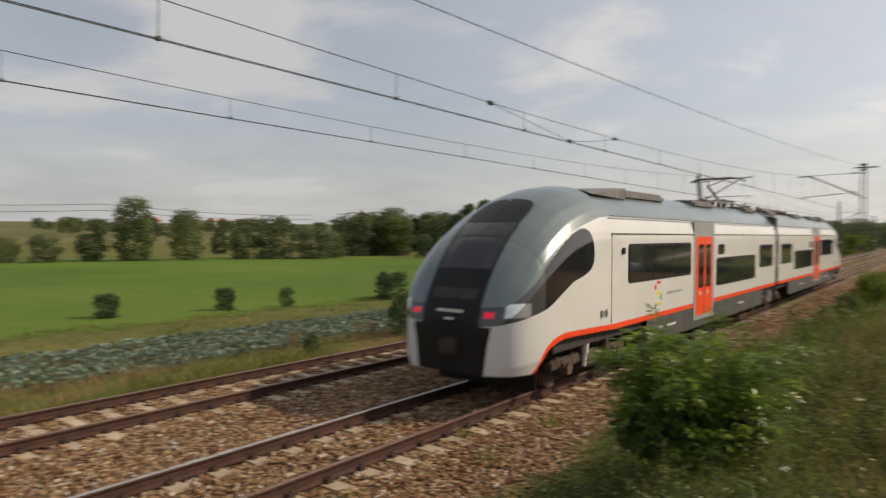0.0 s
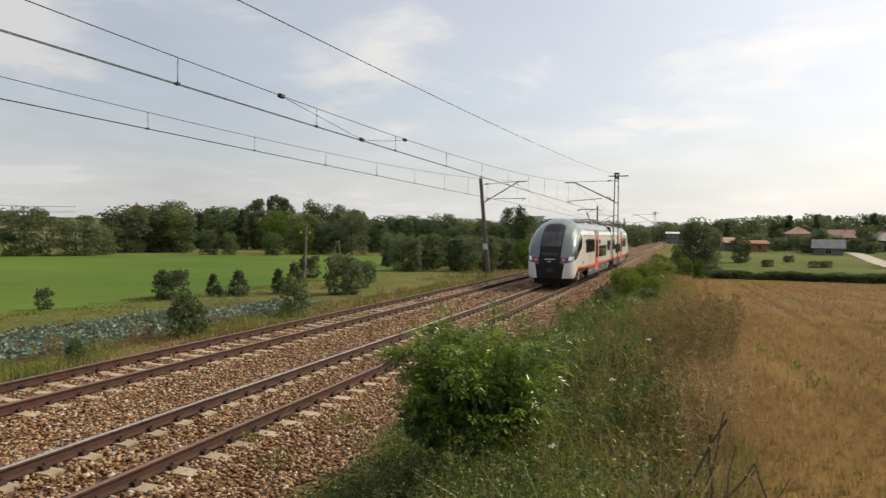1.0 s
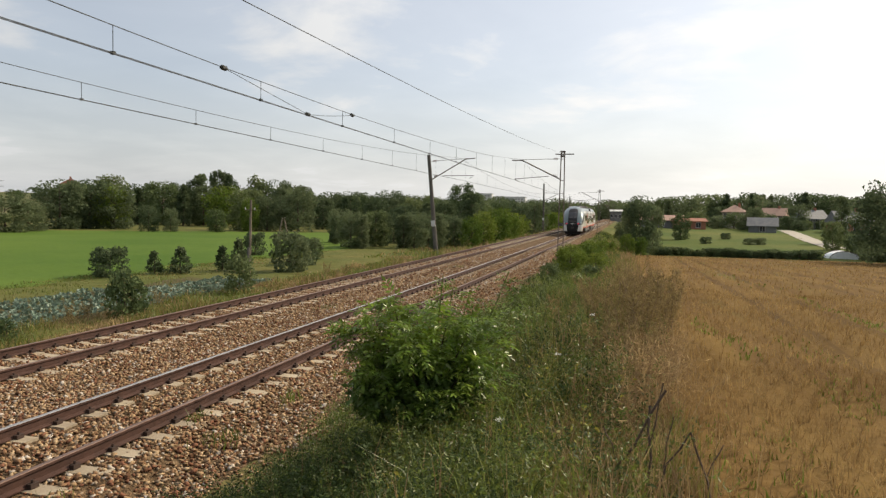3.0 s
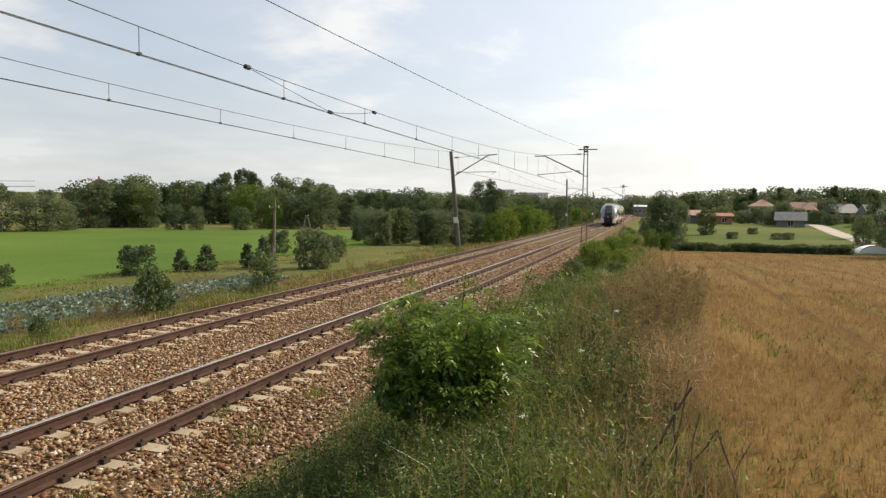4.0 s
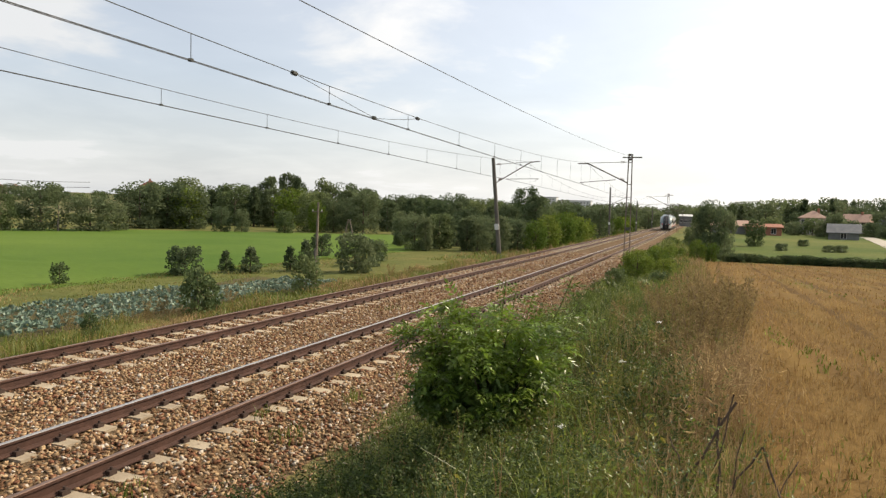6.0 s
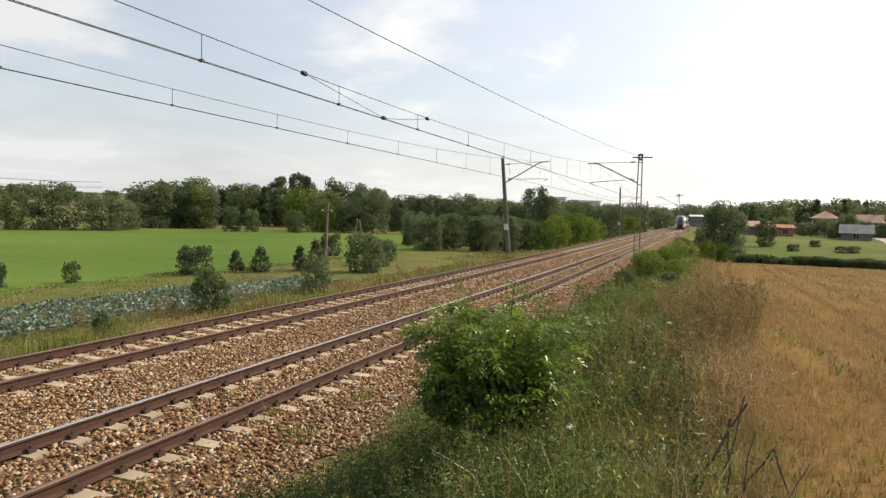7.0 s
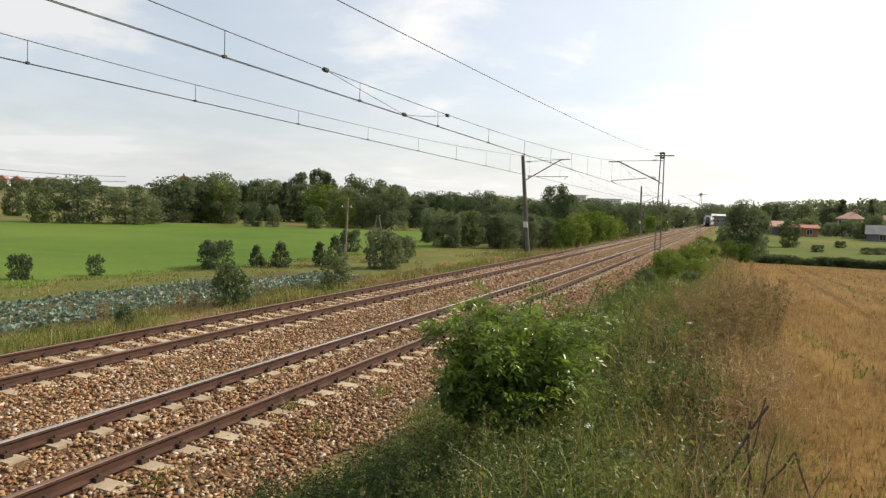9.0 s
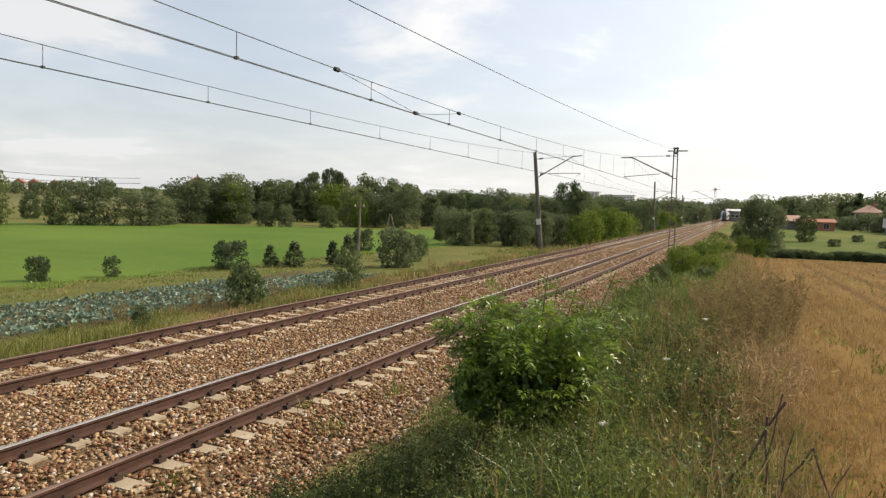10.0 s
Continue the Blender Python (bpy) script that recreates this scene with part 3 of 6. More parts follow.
def nose_class(ax, y, z):
    """Which panel of the cab a point of its skin belongs to."""
    arch = curve(y, (0.58, 0.68, 0.84, 1.1, 1.5, 2.0, 3.5), (0.50, 0.66, 0.86, 0.99, 1.06, 1.05, 1.0))
    if y > 0.58 and z < arch:
        return None
    if y > 0.56 and z < arch + 0.11 and ax > 0.9:
        return "stripe"
    # black mask from the bumper to the top of the windscreen
    if z < 1.38 and ax < curve(z, (0.5, 0.7, 1.07, 1.38), (0.70, 0.73, 0.78, 0.85)) and y < 1:
        return "bumper"
    mask = curve(z, (1.38, 1.7, 2.05, 2.6, 3.17, 3.4, 3.54, 3.63, 3.685, 3.70), (0.62, 0.62, 0.62, 0.63, 0.63, 0.62, 0.57, 0.46, 0.24, 0.0))
    if ax < mask and y < 2.6 and z >= 1.38:
        if z < 1.76:
            return "bumper"
        if z < 2.36:
            return "display_panel" if (1.84 < z < 2.02 and ax < 0.47) else "front_panel"
        return "windscreen" if ax < mask - 0.05 and z < 3.2 else "front_panel"
    # lamp cluster, swept back into the side window
    lamp_lo = curve(y, (-0.1, 0.0, 0.22, 0.48, 0.84, 1.43, 1.86, 2.3, 2.53, 2.66, 2.70), (1.38, 1.43, 1.50, 1.57, 1.66, 1.92, 2.10, 2.20, 2.29, 2.42, 2.62))
    lamp_hi = curve(y, (-0.1, 0.04, 0.15, 0.34, 0.60, 0.90, 1.25, 1.6, 2.0, 2.33, 2.53, 2.65, 2.70), (1.70, 1.73, 1.79, 1.95, 2.16, 2.42, 2.66, 2.86, 3.03, 3.10, 3.04, 2.84, 2.62))
    if y < 2.70 and lamp_lo < z < lamp_hi:
        if y < 0.44:
            if 0.70 < ax < 0.88 and 1.54 < z < 1.64:
                return "tail_light"
            return "headlight" if ax > 1.05 and 1.55 < z < 1.79 else "lamp_cover"
        return "lamp_cover" if y < 0.80 else "side_window"
    hood = curve(y, (-0.1, 0.04, 0.15, 0.34, 0.60, 0.90, 1.25, 1.6, 2.0, 2.39, 2.86, 3.2, 3.5), (1.70, 1.73, 1.79, 1.95, 2.16, 2.42, 2.68, 2.90, 3.07, 3.17, 3.28, 3.34, 3.36))
    return "cab_hood" if z > hood else "cab_side"


NOSE_MATS = dict(lamp_cover="grey_glass", stripe="orange", bumper="black", tail_light="red_lamp", headlight="lamp", display_panel="under", front_panel="black",
                 windscreen="glass", side_window="glass", cab_hood="silver", cab_side="white")
NOSE_LABELS = dict(lamp_cover="smoked lamp cover", stripe="orange stripe round the wheel arch", bumper="black front apron", tail_light="lit red tail light", headlight="clear headlight lens",
                   display_panel="dark grey destination display", front_panel="glossy black front panel", windscreen="dark sloping windscreen",
                   side_window="dark swept cab side window", cab_hood="silver grey cab hood", cab_side="white cab side")


def build_nose(train, turn, rows_, cols):
    prof = dense_profile(rows_)
    q = np.linspace(0, 1, cols // 2) ** 2.8
    ys = np.concatenate([-0.12 + q * 0.92, np.linspace(0.8, NOSE, cols)[1:]])
    grid = []
    for y in ys:
        u = min(1, (y + 0.12) / 2.0)
        sx = (1 - (1 - u) ** 4.2) ** (1 / 4.2)
        top = curve(float(y), (-0.12, 0, 0.15, 0.4, 0.8, 1.3, 2.0, 2.8, 3.5), (1.50, 1.86, 2.12, 2.5, 2.95, 3.34, 3.72, 3.96, 4.05))
        grid.append(np.stack([prof[:, 0] * sx, np.full(len(prof), y), 0.55 + (prof[:, 1] - 0.55) * (top - 0.55) / 3.5], -1))
    g = np.array(grid)
    shift = -0.13 * np.clip(1 - g[:, :, 1] / NOSE, 0, 1)
    # soften the roof line along y
    for _ in range(6):
        g[1:-1, :, 2] = (g[:-2, :, 2] + 2 * g[1:-1, :, 2] + g[2:, :, 2]) / 4
    classes = {}
    for i in range(g.shape[0] - 1):
        for j in range(g.shape[1] - 1):
            quad = np.array([g[i, j], g[i + 1, j], g[i + 1, j + 1], g[i, j + 1]])
            c = quad.mean(0)
            k = nose_class(float(c[0]), float(c[1]), float(c[2]))
            if k:
                classes.setdefault(k, []).append((i, j))
    g[:, :, 1] += shift
    n = g.shape[1]
    flat = g.reshape(-1, 3)
    for k, cells in classes.items():
        pair = k in ("lamp_cover", "tail_light", "headlight", "side_window", "cab_side", "stripe")
        halves = []
        for s in (1, -1):
            idx = sorted({a for i, j in cells for a in (i * n + j, (i + 1) * n + j, (i + 1) * n + j + 1, i * n + j + 1)})
            at = {a: m for m, a in enumerate(idx)}
            v = flat[idx] * np.array([s, 1, 1])
            f = [(at[i * n + j], at[(i + 1) * n + j], at[(i + 1) * n + j + 1], at[i * n + j + 1]) for i, j in cells]
            if s < 0:
                f = [q[::-1] for q in f]
            halves.append((v, f))
        for v, f in (halves if pair else [join(halves)]):
            vv = np.asarray(v)
            if turn:
                vv = vv * np.array([-1, -1, 1]) + np.array([0, TRAIN_LEN, 0])
            bm = bmesh.new()
            bv = [bm.verts.new(p) for p in vv]
            for q4 in f:
                bm.faces.new([bv[a] for a in q4])
            bmesh.ops.remove_doubles(bm, verts=bm.verts[:], dist=0.0008)
            part(k, bm, M[NOSE_MATS[k]], train, NOSE_LABELS[k], smooth=True)


def strip(z0, z1, y0, y1, out=0.0):
    """Piece of the car's skin between two heights, on the +x side."""
    prof = dense_profile(80)
    z = np.unique(np.concatenate([[z0, z1], prof[(prof[:, 1] > z0) & (prof[:, 1] < z1), 1]]))
    x = np.interp(z, prof[:, 1], prof[:, 0]) + out
    v = [(a, y, b) for y in (y0, y1) for a, b in zip(x, z)]
    m = len(z)
    return v, [(i, i + 1, m + i + 1, m + i) for i in range(m - 1)]


def mirrored(v, f):
    return np.asarray(v) * np.array([-1, 1, 1]), [q[::-1] for q in f]


def build_car(train, y0, y1, flip):
    """One car's body between two places along the train; flip: the cab is at the far end."""
    def yy(a):
        return TRAIN_LEN - a if flip else a
    for s in (0, 1):
        def put(name, vf, m, label=""):
            v, f = mirrored(*vf) if s else vf
            return mesh_object(name, v, f, m, train, label, smooth=name != "stripe")
        put("car_side", strip(1.0, 2.99, y0, y1), M["white"], "off-white painted car side")
        put("cornice", strip(3.0, 3.36, y0, y1, 0.004), M["white"], "white upper band with a seam")
        put("stripe", strip(0.99, 1.11, y0, y1, 0.006), M["orange"], "orange stripe along the sill")
    vf = strip(3.36, 4.045, y0, y1)
    mesh_object("roof", *join([vf, mirrored(*vf)]), M["silver"], train, "silver grey curved roof", smooth=True)
    for sgn in (1, -1):
        def pane(name, a, b, z0, z1, m, label="", out=0.008, bev=0.05, parent=train):
            a, b = sorted((yy(a), yy(b)))
            bm = bmesh.new()
            box(bm, (min(sgn * 1.40, sgn * (1.43 + out)), a, z0), (max(sgn * 1.40, sgn * (1.43 + out)), b, z1))
            es = [e for e in bm.edges if abs(e.verts[0].co.x - e.verts[1].co.x) > 0.005]
            if bev:
                bmesh.ops.bevel(bm, geom=es, offset=bev, segments=3, affect="EDGES")
            return part(name, bm, m, parent, label)
        for a, b, z0, z1 in ((4.4, 8.85, 1.91, 2.78), (11.3, 16.35, 1.46, 2.30), (16.95, 19.3, 1.80, 2.64)):
            w = pane("window", a, b, z0, z1, M["black"], "dark tinted window strip", 0.006)
            k = 3 if b - a > 4 else 2
            for i in range(k):
                pane("pane", a + 0.05 + (b - a - 0.1) * i / k + 0.02, a + 0.05 + (b - a - 0.1) * (i + 1) / k - 0.02, z0 + 0.05, z1 - 0.05, M["glass"], "", 0.011, 0.04, w)
        pane("small_window", 11.5, 12.2, 2.40, 2.70, M["glass"], "small square display window", 0.009, 0.02)
        pane("door_surround", 9.1, 11.05, 0.62, 3.36, M["grey"], "grey door surround", 0.007, 0.02)
        d = pane("door", 9.3, 10.85, 0.74, 2.94, M["orange"], "orange sliding double door", 0.014, 0.03)
        for a, b in ((9.5, 9.98), (10.2, 10.68)):
            pane("door_window", a, b, 1.5, 2.72, M["glass"], "", 0.02, 0.04, d)
        pane("door_seam", 10.06, 10.09, 0.78, 2.9, M["black"], "", 0.017, 0, d)
        for a in (9.6, 10.35):
            pane("door_handle", a, a + 0.1, 1.3, 1.4, M["plate"], "", 0.022, 0, d)
        pane("panel_joint", 3.5, 3.53, 1.12, 3.0, M["skirt"], "", 0.003, 0)
        pane("drip_rail", 3.5, 19.8, 2.985, 3.012, M["skirt"], "", 0.006, 0)
        pane("roof_seam", 3.5, 19.8, 3.362, 3.38, M["skirt"], "", -0.055, 0)
        # skirts with the equipment behind
        pane("skirt", 5.6, 17.6, 0.42, 0.985, M["skirt"], "dark grey skirt with faint lettering", -0.01, 0.04)
        for a in (6.0, 7.0, 14.0):
            pane("lettering", a, a + 0.7, 0.7, 0.75, M["plate"], "", -0.006, 0)
        for a in (8.9, 11.1, 14.2):
            pane("skirt_joint", a, a + 0.02, 0.44, 0.97, M["black"], "", -0.007, 0)
        # lamp by the cab, emblem and lettering bars
        bm = bmesh.new()
        rod(bm, (sgn * 1.42, yy(4.1), 2.63), (sgn * 1.47, yy(4.1), 2.63), 0.07, seg=14)
        part("side_camera", bm, M["black"], train, "round black side camera")
        for y, z, w, h, c in ((6.2, 1.80, 0.30, 0.07, "red"), (6.06, 1.66, 0.13, 0.13, "red"), (6.2, 1.54, 0.28, 0.07, "yellow"), (6.44, 1.40, 0.13, 0.15, "green"), (6.3, 1.28, 0.22, 0.07, "yellow"), (6.1, 1.25, 0.13, 0.10, "grey")):
            pane("emblem", y, y + w, z, z + h, M[c], "", 0.004, 0.03)
        pane("lettering", 6.95, 8.1, 1.51, 1.57, M["grey"], "", 0.003, 0)
        for y, w in ((2.95, 0.12), (3.1, 0.06), (3.2, 0.12)):
            pane("lettering", y, y + w, 1.28, 1.45, M["skirt"], "", 0.003, 0.03)
    # underframe and closed end
    bm = bmesh.new()
    box(bm, (-1.3, min(yy(1.2), yy(19.8)), 0.8), (1.3, max(yy(1.2), yy(19.8)), 1.1))
    for a, b in ((6.5, 10.5), (11.5, 16.5)):
        box(bm, (-1.25, min(yy(a), yy(b)), 0.38), (1.25, max(yy(a), yy(b)), 0.85), 0.05)
    part("underframe", bm, M["under"], train, "dark underframe with equipment boxes")
    bm = bmesh.new()
    box(bm, (-1.35, yy(19.75) - 0.05, 1.0), (1.35, yy(19.75) + 0.05, 3.7), 0.03)
    part("end_wall", bm, M["skirt"], train)
    # roof equipment: fairing behind the cab, boxes, bus bars on insulators
    for s in (-1, 1):
        bm = bmesh.new()
        a, b = 3.6, 5.4
        vs = [bm.verts.new(p) for p in ((s * 0.95, yy(a), 3.85), (s * 0.55, yy(a), 3.98), (s * 0.55, yy(b), 4.09), (s * 0.95, yy(b), 4.06), (s * 0.95, yy(b), 3.8), (s * 0.55, yy(b), 3.9))]
        for q in ((0, 1, 2, 3), (0, 3, 4), (1, 5, 2), (2, 5, 4, 3)):
            bm.faces.new([vs[i] for i in q])
        part("roof_fairing", bm, M["roofgear"], train, "dark wedge fairing on the roof")
    for a, b, h in ((5.6, 8.4, 4.05), (11.0, 13.2, 4.05), (17.3, 19.0, 4.06)):
        bm = bmesh.new()
        box(bm, (-0.85, min(yy(a), yy(b)), 3.8), (0.85, max(yy(a), yy(b)), h), 0.08)
        part("roof_unit", bm, M["roofgear"], train, "low roof equipment case")
    for a in (13.4, 14.2, 15.0, 15.7, 18.8, 19.4):
        bm = bmesh.new()
        for i in range(4):
            rod(bm, (0.5, yy(a), 3.95 + i * 0.04), (0.5, yy(a), 3.97 + i * 0.04), 0.09, seg=10)
        rod(bm, (0.5, yy(a), 3.9), (0.5, yy(a), 4.13), 0.05, seg=8)
        part("insulator", bm, M["insul"], train)
    o = mesh_object("bus_bar", *tube([(0.5, yy(a), 4.15 + 0.02 * math.sin(a * 3)) for a in np.linspace(13.0, 19.6, 24)], 0.035, 6), M["roofgear"], train)


def build_bogie(train, y):
    b = new("bogie")
    b.parent = train
    b.location = (0, y, 0)
    tagged(b, "bogie with brown steel frame")
    bm = bmesh.new()
    for s in (-1, 1):
        box(bm, (s * 1.08 - 0.09, -1.75, 0.42), (s * 1.08 + 0.09, 1.75, 0.62), 0.03)
        box(bm, (s * 1.08 - 0.09, -0.5, 0.3), (s * 1.08 + 0.09, 0.5, 0.5), 0.03)
    box(bm, (-1.0, -0.3, 0.4), (1.0, 0.3, 0.75), 0.03)
    part("bogie_frame", bm, M["bogie"], b)
    for yw in (-1.2, 1.2):
        bm = bmesh.new()
        for s in (-1, 1):
            rod(bm, (s * 0.685, yw, 0.425), (s * 0.82, yw, 0.425), 0.425, seg=32)
            rod(bm, (s * 0.66, yw, 0.425), (s * 0.685, yw, 0.425), 0.455, seg=32)
        rod(bm, (-0.8, yw, 0.425), (0.8, yw, 0.425), 0.08)
        part("wheelset", bm, M["bogie"], b, "steel wheels on an axle")
        for s in (-1, 1):
            bm = bmesh.new()
            box(bm, (s * 1.1 - 0.14, yw - 0.2, 0.27), (s * 1.1 + 0.14, yw + 0.2, 0.57), 0.05)
            rod(bm, (s * 1.23, yw, 0.42), (s * 1.29, yw, 0.42), 0.12, seg=14)
            part("axle_box", bm, M["bogie"], b)
            for dy in (-0.32, 0.32):
                helix = [(s * 1.1 + 0.08 * math.cos(q), yw + dy + 0.08 * math.sin(q), 0.5 + 0.012 * q) for q in np.linspace(0, 31, 60)]
                mesh_object("spring", *tube(helix, 0.018, 4), M["under"], b)
    for s in (-1, 1):
        for dy in (-0.45, 0.5):
            bm = bmesh.new()
            rod(bm, (s * 1.22, dy, 0.35), (s * 1.22, dy + 0.12, 1.0), 0.05, seg=8)
            rod(bm, (s * 1.22, dy + 0.05, 0.6), (s * 1.22, dy + 0.12, 1.0), 0.075, seg=8)
            part("damper", bm, M["plate"] if dy < 0 else M["bogie"], b)


def build_pantograph(train, y):
    p = new("pantograph")
    p.parent = train
    p.location = (0, y, 4.05)
    tagged(p, "raised grey pantograph")
    bm = bmesh.new()
    for s in (-0.5, 0.5):
        rod(bm, (s, -0.7, 0.2), (s, 0.7, 0.2), 0.03)
    for a in (-0.6, 0.6):
        rod(bm, (-0.5, a, 0.2), (0.5, a, 0.2), 0.03)
        for s in (-0.45, 0.45):
            rod(bm, (s, a, -0.05), (s, a, 0.2), 0.06)
    part("base_frame", bm, M["roofgear"], p)
    bm = bmesh.new()
    rod(bm, (0, 0.5, 0.25), (0, -0.95, 0.7), 0.045)
    part("lower_arm", bm, M["roofgear"], p)
    bm = bmesh.new()
    rod(bm, (0, -0.95, 0.7), (-0.3, 0.35, 1.02), 0.025)
    rod(bm, (0, -0.95, 0.7), (0.3, 0.35, 1.02), 0.025)
    part("upper_arm", bm, M["roofgear"], p)
    for dy in (0.15, 0.5):
        v, f = tube([(x, dy, 1.06 - 0.22 * max(0, abs(x) - 0.55) ** 1.5 * 2) for x in np.linspace(-0.95, 0.95, 17)], 0.03, 6)
        mesh_object("contact_bow", v, f, M["roofgear"], p)


def build_train():
    t = thing("train", "white and silver electric multiple unit with orange doors and stripe", "train")
    build_nose(t, 0, 230, 170)
    build_nose(t, 1, 70, 45)
    build_car(t, NOSE, 19.85, False)
    build_car(t, TRAIN_LEN - 19.85, TRAIN_LEN - NOSE, True)
    bm = bmesh.new()
    for i in range(6):
        y = 19.82 + i * 0.11
        box(bm, (-1.28, y, 1.0), (1.28, y + 0.06, 3.75), 0.02)
    box(bm, (-1.2, 19.8, 0.95), (1.2, 20.4, 3.6))
    part("gangway", bm, M["skirt"], t, "dark grey bellows between the cars")
    for y in (3.1, TRAIN_LEN / 2, TRAIN_LEN - 3.1):
        build_bogie(t, y)
    build_pantograph(t, 16.4)
    for y0, s in ((0, 1), (TRAIN_LEN, -1)):
        c = part("coupler", rod(box(bmesh.new(), (-0.2, y0 - s * 0.22 - 0.12, 0.85), (0.2, y0 - s * 0.22 + 0.12, 1.15), 0.04), (0, y0, 1.0), (0, y0 + s * 0.8, 1.0), 0.12), M["under"], t, "black automatic coupler")
        bm = bmesh.new()
        box(bm, (-0.28, y0 - s * 0.225 - 0.012, 1.60), (0.28, y0 - s * 0.225 + 0.012, 1.655))
        box(bm, (-0.09, y0 - s * 0.255 - 0.012, 1.47), (0.09, y0 - s * 0.255 + 0.012, 1.51))
        part("lettering", bm, M["plate"], t)
        bm = bmesh.new()
        box(bm, (-1.1, y0 + s * 0.9 - 0.05, 0.14), (1.1, y0 + s * 0.9 + 0.05, 0.6), 0.03)
        part("snow_plough", bm, M["black"], t)
    bm = bmesh.new()
    bmesh.ops.create_uvsphere(bm, u_segments=16, v_segments=10, radius=0.055, matrix=Matrix.Translation((0, 1.83, 3.62)))
    part("top_light", bm, M["lamp"], t, "small upper headlight")
    return t


train = build_train()


# ---------------------------------------------------------------- overhead line
SPAN, SUPPORT = 67.0, 46.5


def sag(y, top, mid):
    u = ((np.asarray(y, float) - SUPPORT) / SPAN) % 1.0
    return mid + (top - mid) * (2 * u - 1) ** 2


def span_wire(name, x, top, mid, r, label):
    ys = np.concatenate([np.arange(-90, 0, 4), np.arange(0, 120, 1.2), np.arange(120, 420, 5)])
    v, f = tube(np.stack([np.full(len(ys), x), ys, sag(ys, top, mid)], -1), r, 5)
    return mesh_object(name, v, f, M["wire"], None, label, smooth=True)


def build_catenary(cx, off, label):
    c = thing("catenary", label, "overhead line", "overhead lines")
    span_wire("carrier_wire", cx, 6.72 + off, 5.49 + off, 0.0078, "").parent = c
    for dx in (-0.025, 0.025):
        span_wire("contact_wire", cx + dx, 5.17 + off, 5.12 + off, 0.007, "").parent = c
    for y in np.arange(-40.2, 115, 4.03):
        zt, zb = float(sag(y, 6.72, 5.49)) + off, float(sag(y, 5.17, 5.12)) + off
        bm = bmesh.new()
        rod(bm, (cx, y, zb), (cx, y, zt), 0.006 if y < 40 else 0.004, seg=5)
        if y < 40:
            box(bm, (cx - 0.03, y - 0.025, zb - 0.015), (cx + 0.03, y + 0.025, zb + 0.03))
        part("dropper", bm, M["wire"], c)
    return c


near_line = build_catenary(NEAR_X, 0.0, "overhead wires with droppers above the near track")
build_catenary(FAR_X, 0.12, "overhead wires with droppers above the far track")
for a, b in ((10.9, 14.25), (16.85, 14.25)):
    ys = np.linspace(a, b, 12)
    u = (ys - a) / (b - a)
    v, f = tube(np.stack([np.full(12, NEAR_X), ys, 5.49 + (5.14 - 5.49) * (u + (0.35 * u * (1 - u) if a > 15 else 0))], -1), 0.006, 5)
    mesh_object("anchor_wire", v, f, M["wire"], near_line)
for y, z in ((10.9, 5.49), (16.85, 5.49), (14.25, 5.14)):
    part("clamp", box(bmesh.new(), (NEAR_X - 0.04, y - 0.09, z - 0.04), (NEAR_X + 0.04, y + 0.09, z + 0.04), 0.02), M["wire"], near_line)
fy = np.concatenate([np.arange(-120, 0, 5), np.linspace(0, 46.3, 32)])
fz = 4.92 + 0.0005 * (fy + 20) ** 2
tagged(mesh_object("feeder_wire", *tube(np.stack([np.full(len(fy), -4.2), fy, fz], -1), 0.006, 5), M["wire"], None, "single dark feeder wire hung from the mast tops", smooth=True), category="wire")


def bracket(mast, x0, x1, sgn, off, y=0.0):
    """Cantilever from the mast at x0 to the wires at x1 (mast space)."""
    bm = bmesh.new()
    rod(bm, (x0, y, 5.35 + off), (x1 - sgn * 0.15, y, 6.62 + off), 0.04)
    rod(bm, (x1 - sgn * 0.15, y, 6.62 + off), (x1 + sgn * 0.55, y, 6.62 + off), 0.035)
    part("bracket_arm", bm, M["steel"], mast, "diagonal bracket tube")
    bm = bmesh.new()
    rod(bm, (x0, y, 6.72 + off), (x1, y, 6.66 + off), 0.016)
    part("tie_rod", bm, M["steel"], mast)
    bm = bmesh.new()
    rod(bm, (x0 + (x1 - x0) * 0.28, y, 5.55 + off), (x1 + sgn * 0.35, y, 5.35 + off), 0.022)
    rod(bm, (x1 + sgn * 0.35, y, 5.35 + off), (x1, y, 5.16 + off), 0.014)
    part("steady_arm", bm, M["steel"], mast)
    for z in (5.5, 6.72):
        bm = bmesh.new()
        for i in range(4):
            a = x0 + sgn * (0.2 + i * 0.07)
            zz = z + off + (0.06 + i * 0.02 if z < 6 else 0)
            rod(bm, (a, y, zz), (a + sgn * 0.03, y, zz), 0.07, seg=10)
        part("insulator", bm, M["insul"], mast)


def concrete_mast(at, height, cx, lean, off, label):
    m = thing("catenary_mast", label, "mast", "catenary masts", at=at)
    m.rotation_euler = (0, radians(lean), 0)
    bm = bmesh.new()
    rod(bm, (0, 0, -1.0), (0, 0, height), 0.19, 0.13, seg=12)
    part("pole", bm, M["concrete"], m, "tapered dark concrete pole", smooth=False)
    part("number_plate", box(bmesh.new(), (-0.16, -0.24, 2.3), (0.16, -0.18, 2.75), 0.01), M["plate"], m, "pale plate")
    sgn = 1 if cx > at[0] else -1
    bracket(m, 0.12 * sgn, cx - at[0] + math.tan(radians(-lean)) * 6, sgn, off - at[2])
    return m


